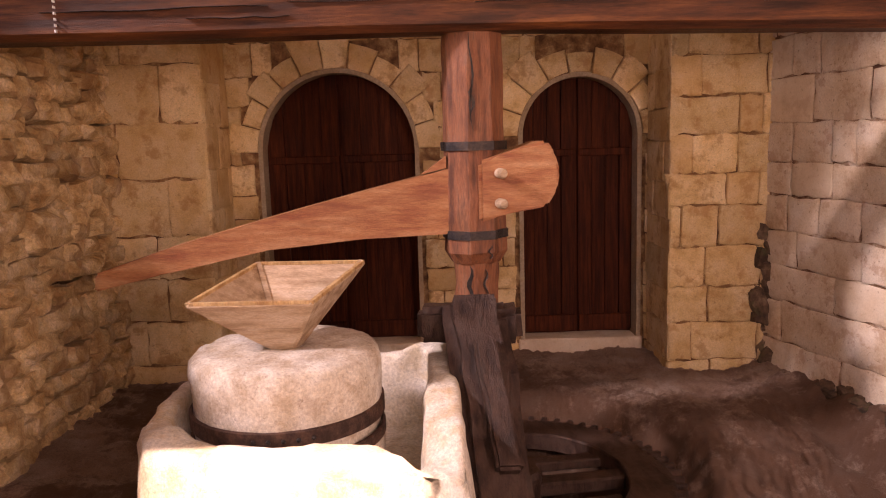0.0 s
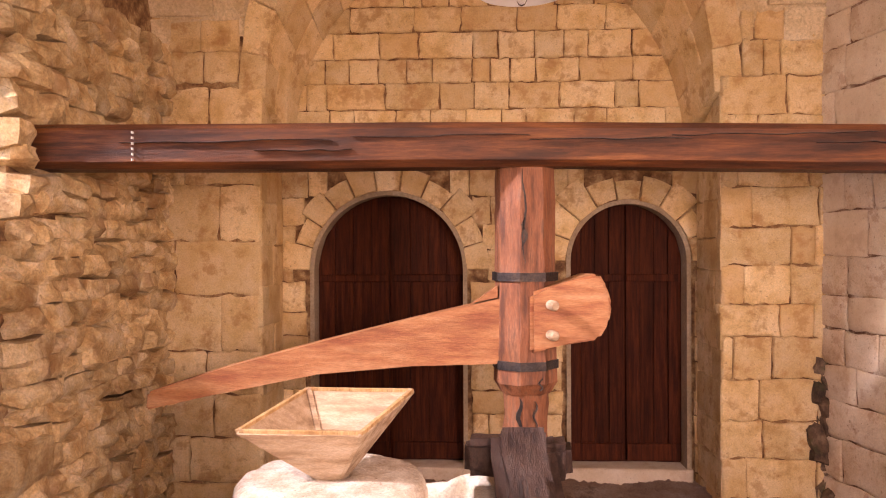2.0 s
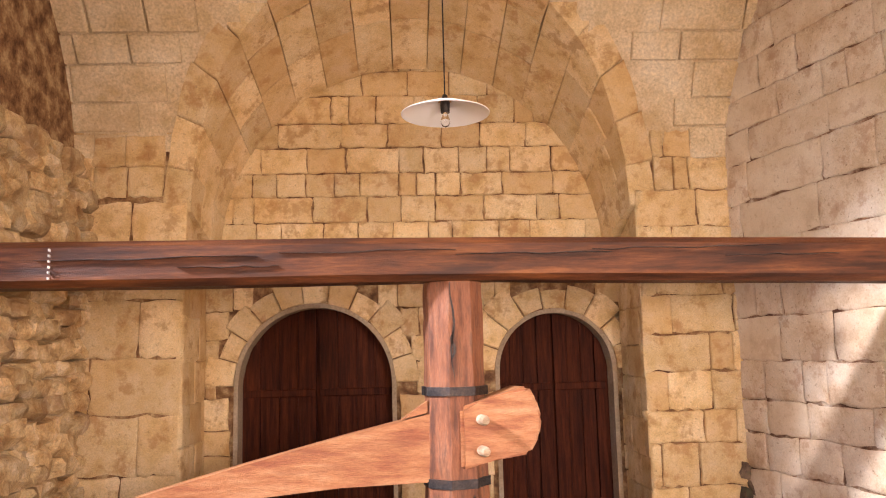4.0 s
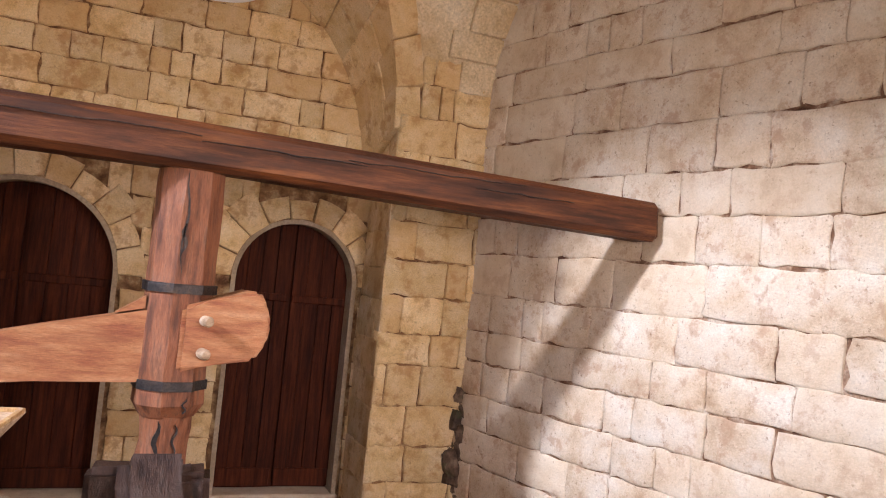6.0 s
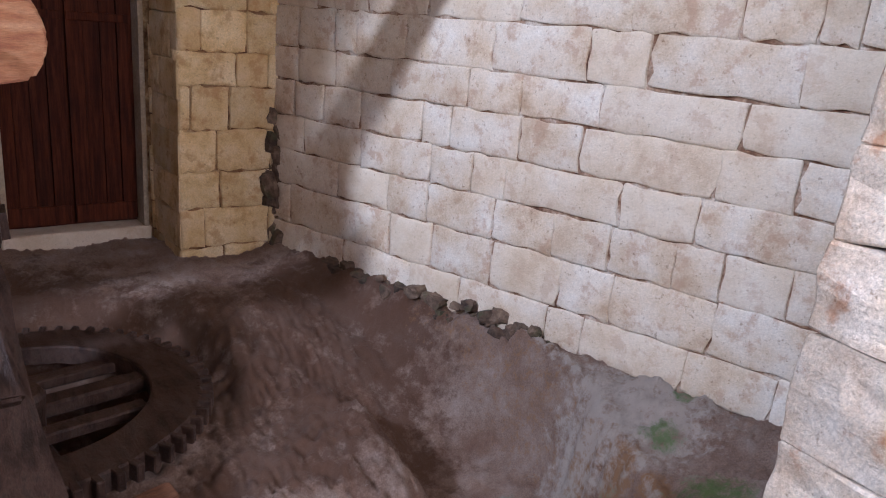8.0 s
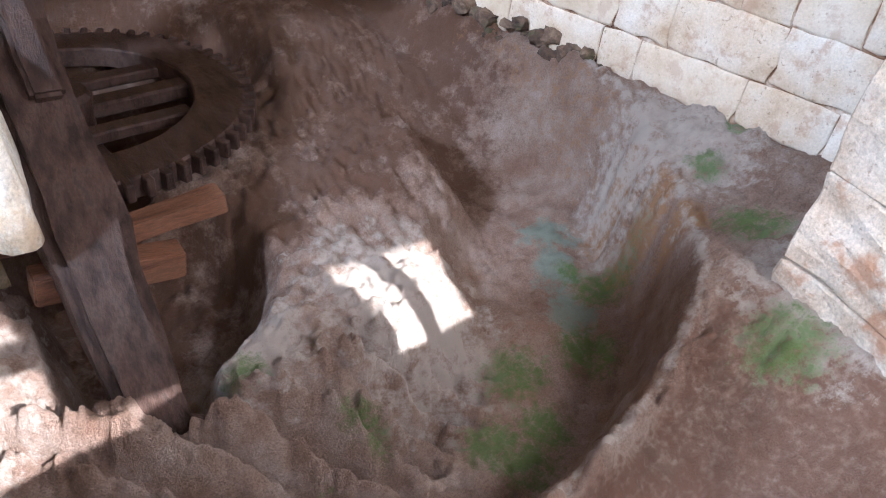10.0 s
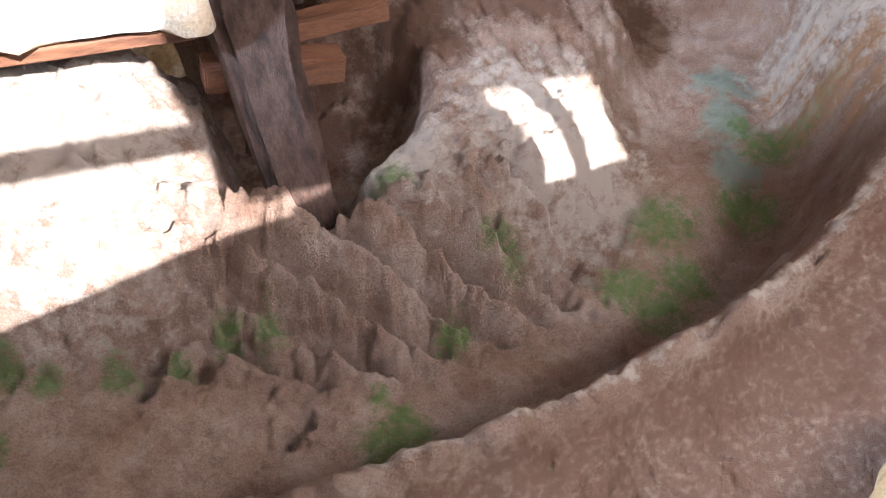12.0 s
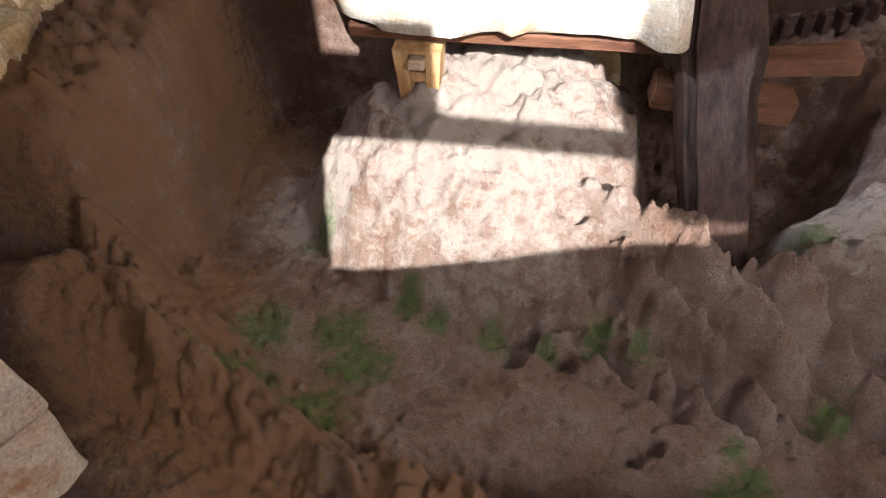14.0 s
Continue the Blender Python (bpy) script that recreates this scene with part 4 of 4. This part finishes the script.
# ---- doors ----
def door(name, cx, r, zs, label):
    d = tagged(new(name), label, "door", "", "structure")
    part("backing", prism(arch_outline(cx, r + 0.02, zs, -0.03), DOOR + 0.04, DOOR + 0.08), M_DOOR, d)

    def top(x):
        return zs + math.sqrt(max(0.0, r * r - (x - cx) ** 2)) + 0.01

    for s in (-1, 1):
        # stiles, rails and the planks between them
        n = 4
        inner, outer = cx + s * 0.012, cx + s * (r + 0.01)
        w = (outer - inner) / n
        for k in range(n):
            a, c = sorted((inner + w * k, inner + w * (k + 1)))
            stile = k in (0, n - 1)
            a, c = a + 0.003, c - 0.003
            pts = [(a, 0.0), (c, 0.0), (c, min(top(c), top(c - 0.02))), ((a + c) / 2, top((a + c) / 2)), (a, min(top(a), top(a + 0.02)))]
            part("stile" if stile else "plank", prism(pts, DOOR + (0.0 if stile else 0.018), DOOR + 0.045), M_DOOR, d)
        for z0, z1 in ((0.0, 0.14), (1.47, 1.53)):
            a, c = sorted((inner + 0.004 * s, cx + s * (min(r, 9) - 0.004)))
            part("rail", a_box(a, c, DOOR - 0.012, DOOR + 0.02, z0, z1, bevel=0.006), M_DOOR, d)
    # plaster reveal round the leaf
    bm = bmesh.new()
    out = arch_outline(cx, r + 0.035, zs, -0.03)
    inn = arch_outline(cx, r, zs, -0.03)
    for (ax, az), (bx, bz), (px, pz), (qx, qz) in zip(out, out[1:], inn, inn[1:]):
        f = [bm.verts.new((x, y, z)) for x, z in ((ax, az), (bx, bz), (qx, qz), (px, pz)) for y in (DW - 0.004, DOOR + 0.03)]
        for q in ((0, 2, 4, 6), (4, 5, 7, 6), (1, 7, 5, 3)):
            bm.faces.new([f[k] for k in ((0, 2, 4, 6) if q[0] == 0 else q)])
    part("reveal", bm, M_PLASTER, d, "smooth pale plaster reveal", False)
    part("sill", rough_up(cut(a_box(cx - r - 0.05, cx + r + 0.05, DW - 0.015, DOOR + 0.1, -0.2, -0.02, bevel=0.01), 3), 0.01, 6), M_PALE, d, "pale stone sill")
    return d


door("door_1", *DOOR_L, "dark brown arched wooden double door, closed")
door("door_2", *DOOR_R, "dark brown narrow arched wooden door, closed")

# ---- the stones of the walls ----
def clear_of(arch, x, z, w, h, grow):
    cx, r, zs = arch
    r += grow
    return all(abs(x + u - cx) > r if z + v < zs else math.hypot(x + u - cx, z + v - zs) > r for u in (-w / 2, 0, w / 2) for v in (-h / 2, 0, h / 2))


def voussoirs(parent, cx, r0, r1, zs, count, y_front, y_back, rnd, rows=1, jitter=0.02, mat=M_STONE, splay=(0, 0)):
    """Wedge stones round an arch."""
    for k in range(count):
        a, c = math.pi * k / count, math.pi * (k + 1) / count
        g = 0.0035 / r0
        for q in range(rows):
            out = r1 + rnd.uniform(-jitter, jitter) * 2
            am = (a + c) / 2
            zf = zs + r0 * math.sin(am)
            yf = y_front(zf) - rnd.uniform(0, 0.01)
            ya, yb = yf + (y_back - yf) * q / rows + 0.004, yf + (y_back - yf) * (q + 1) / rows - 0.004
            pts = []
            for rr in (r0 + rnd.uniform(-0.004, 0.006), out):
                m = 3
                ring = [(cx - rr * math.cos(a + g + (c - a - 2 * g) * i / m), zs + rr * math.sin(a + g + (c - a - 2 * g) * i / m)) for i in range(m + 1)]
                pts.append(ring)
            bm = prism(pts[0] + pts[1][::-1], ya, yb)
            bmesh.ops.bevel(bm, geom=[e for e in bm.edges if all(v.co.y < ya + 1e-4 for v in e.verts)], offset=0.008, segments=1, affect="EDGES")
            if q == 0 and rows > 1:
                for v in bm.verts:
                    if v.co.y < ya + 0.02:
                        v.co.y += y_front(v.co.z) - yf
            if splay[0]:
                for v in bm.verts:
                    f = min(1.0, (y_back - v.co.y) / 0.8)
                    r = math.hypot(v.co.x - cx, v.co.z - zs)
                    v.co.x += (v.co.x - cx) / r * splay[0] * f
                    v.co.z += (v.co.z - zs) / r * splay[0] * f + splay[1] * f
            rough_up(bm, 0.008, 7, k)
            part("voussoir", bm, mat, parent)


rnd = random.Random(21)
# piers of the great arch
lay_blocks(pier_wall, Matrix.Translation((-2.5, F, 0)), 0.83, -0.3, 2.98, lambda u, z, w, h: True, 0.36, (0.5, 0.95), rnd=rnd)
lay_blocks(pier_wall, Matrix.Translation((1.67, F, 0)), 0.85, -0.3, 2.98, lambda u, z, w, h: True, 0.27, (0.3, 0.55), rnd=rnd)
for x0, w in ((-2.5, 1.4), (1.1, 1.5)):
    lay_blocks(pier_wall, Matrix.Translation((x0, F, 0)), w, 2.98, 3.5, lambda u, z, w, h, x0=x0: clear_of(ARCH, x0 + u, z, w, h, 0.16), 0.23, (0.2, 0.4), rnd=rnd)
# their inner faces
lay_blocks(pier_wall, Matrix.Translation((-1.66, F, 0)) @ pose(0, 0, 0, 0, 0, 90), 0.6, -0.3, 2.98, lambda u, z, w, h: True, 0.29, (0.3, 0.6), depth=0.06, rnd=rnd)
lay_blocks(pier_wall, Matrix.Translation((1.67, DW, 0)) @ pose(0, 0, 0, 0, 0, -90), 0.6, -0.3, 2.98, lambda u, z, w, h: True, 0.27, (0.3, 0.6), depth=0.06, rnd=rnd)


def vault_front(z):
    s = min(1.0, max(0.0, (z - VZ) / (VR * 0.76)))
    return VY + VR * math.sqrt(1 - s * s) - 0.015


voussoirs(pier_wall, ARCH[0], ARCH_BACK[0], ARCH_BACK[0] + 0.2, ARCH_BACK[1], 17, lambda z: vault_front(z + 0.33), DW, rnd, 3, 0.01, M_STONE, (ARCH[1] - ARCH_BACK[0], ARCH[2] - ARCH_BACK[1]))
# door wall
lay_blocks(door_wall, Matrix.Translation((-1.75, DW, 0)), 3.55, -0.3, 4.3, lambda u, z, w, h: clear_of(DOOR_L, u - 1.75, z, w, h, 0.05 if z < 1.5 else 0.16) and clear_of(DOOR_R, u - 1.75, z, w, h, 0.05 if z < 1.5 else 0.16), 0.225, (0.16, 0.52), rnd=rnd)
voussoirs(door_wall, DOOR_L[0], DOOR_L[1] + 0.035, DOOR_L[1] + 0.26, DOOR_L[2], 11, lambda z: DW - 0.012, DW + 0.1, rnd, 1, 0.04)
voussoirs(door_wall, DOOR_R[0], DOOR_R[1] + 0.035, DOOR_R[1] + 0.24, DOOR_R[2], 9, lambda z: DW - 0.012, DW + 0.1, rnd, 1, 0.04)
# east wall
lay_blocks(east_wall, E_M, 6.2, -0.12, 5.3, lambda u, z, w, h: u > 0.5, 0.27, (0.32, 0.75), mat=M_PALE, rnd=rnd)


# rubble of the west wall
def rubble_mesh(seed):
    bm = bmesh.new()
    box(bm, -0.5, 0.5, -0.5, 0.5, -0.5, 0.5)
    cut(bm, 2)
    for v in bm.verts:
        n = v.co.normalized() * 0.62
        v.co = v.co.lerp(n, 0.45)
    rough_up(bm, 0.22, 1.9, seed)
    rough_up(bm, 0.07, 6, seed)
    return mesh_of("rubble", bm, M_RUBBLE, False)


RUBBLE = [rubble_mesh(2.7 * k) for k in range(9)]
# dark brown copies of the rubble, for the corner and the wall foot
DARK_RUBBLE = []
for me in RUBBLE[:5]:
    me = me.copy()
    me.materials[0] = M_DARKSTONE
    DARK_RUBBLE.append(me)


def lay_rubble(parent, y0, y1, z0, z1, rnd, course, length):
    z = z0
    while z < z1:
        h = course * rnd.uniform(0.7, 1.3)
        y = y0 - rnd.uniform(0, 0.2)
        while y < y1:
            l = rnd.uniform(*length)
            ob = new("stone", rnd.choice(RUBBLE))
            ob.parent = parent
            ob.matrix_basis = pose(-2.47 + rnd.uniform(-0.03, 0.03), y + l / 2, z + h / 2 + rnd.uniform(-0.02, 0.02), rnd.uniform(-6, 6), rnd.uniform(-8, 8), 90 + rnd.uniform(-6, 6)) @ Matrix.Diagonal((l * 1.04, 0.28, h * 1.06, 1))
            y += l
        z += h


lay_rubble(west_wall, 3.75, 5.45, -0.1, 3.15, rnd, 0.135, (0.13, 0.36))
lay_rubble(west_wall, 1.4, 3.75, -0.15, 0.55, rnd, 0.2, (0.22, 0.5))

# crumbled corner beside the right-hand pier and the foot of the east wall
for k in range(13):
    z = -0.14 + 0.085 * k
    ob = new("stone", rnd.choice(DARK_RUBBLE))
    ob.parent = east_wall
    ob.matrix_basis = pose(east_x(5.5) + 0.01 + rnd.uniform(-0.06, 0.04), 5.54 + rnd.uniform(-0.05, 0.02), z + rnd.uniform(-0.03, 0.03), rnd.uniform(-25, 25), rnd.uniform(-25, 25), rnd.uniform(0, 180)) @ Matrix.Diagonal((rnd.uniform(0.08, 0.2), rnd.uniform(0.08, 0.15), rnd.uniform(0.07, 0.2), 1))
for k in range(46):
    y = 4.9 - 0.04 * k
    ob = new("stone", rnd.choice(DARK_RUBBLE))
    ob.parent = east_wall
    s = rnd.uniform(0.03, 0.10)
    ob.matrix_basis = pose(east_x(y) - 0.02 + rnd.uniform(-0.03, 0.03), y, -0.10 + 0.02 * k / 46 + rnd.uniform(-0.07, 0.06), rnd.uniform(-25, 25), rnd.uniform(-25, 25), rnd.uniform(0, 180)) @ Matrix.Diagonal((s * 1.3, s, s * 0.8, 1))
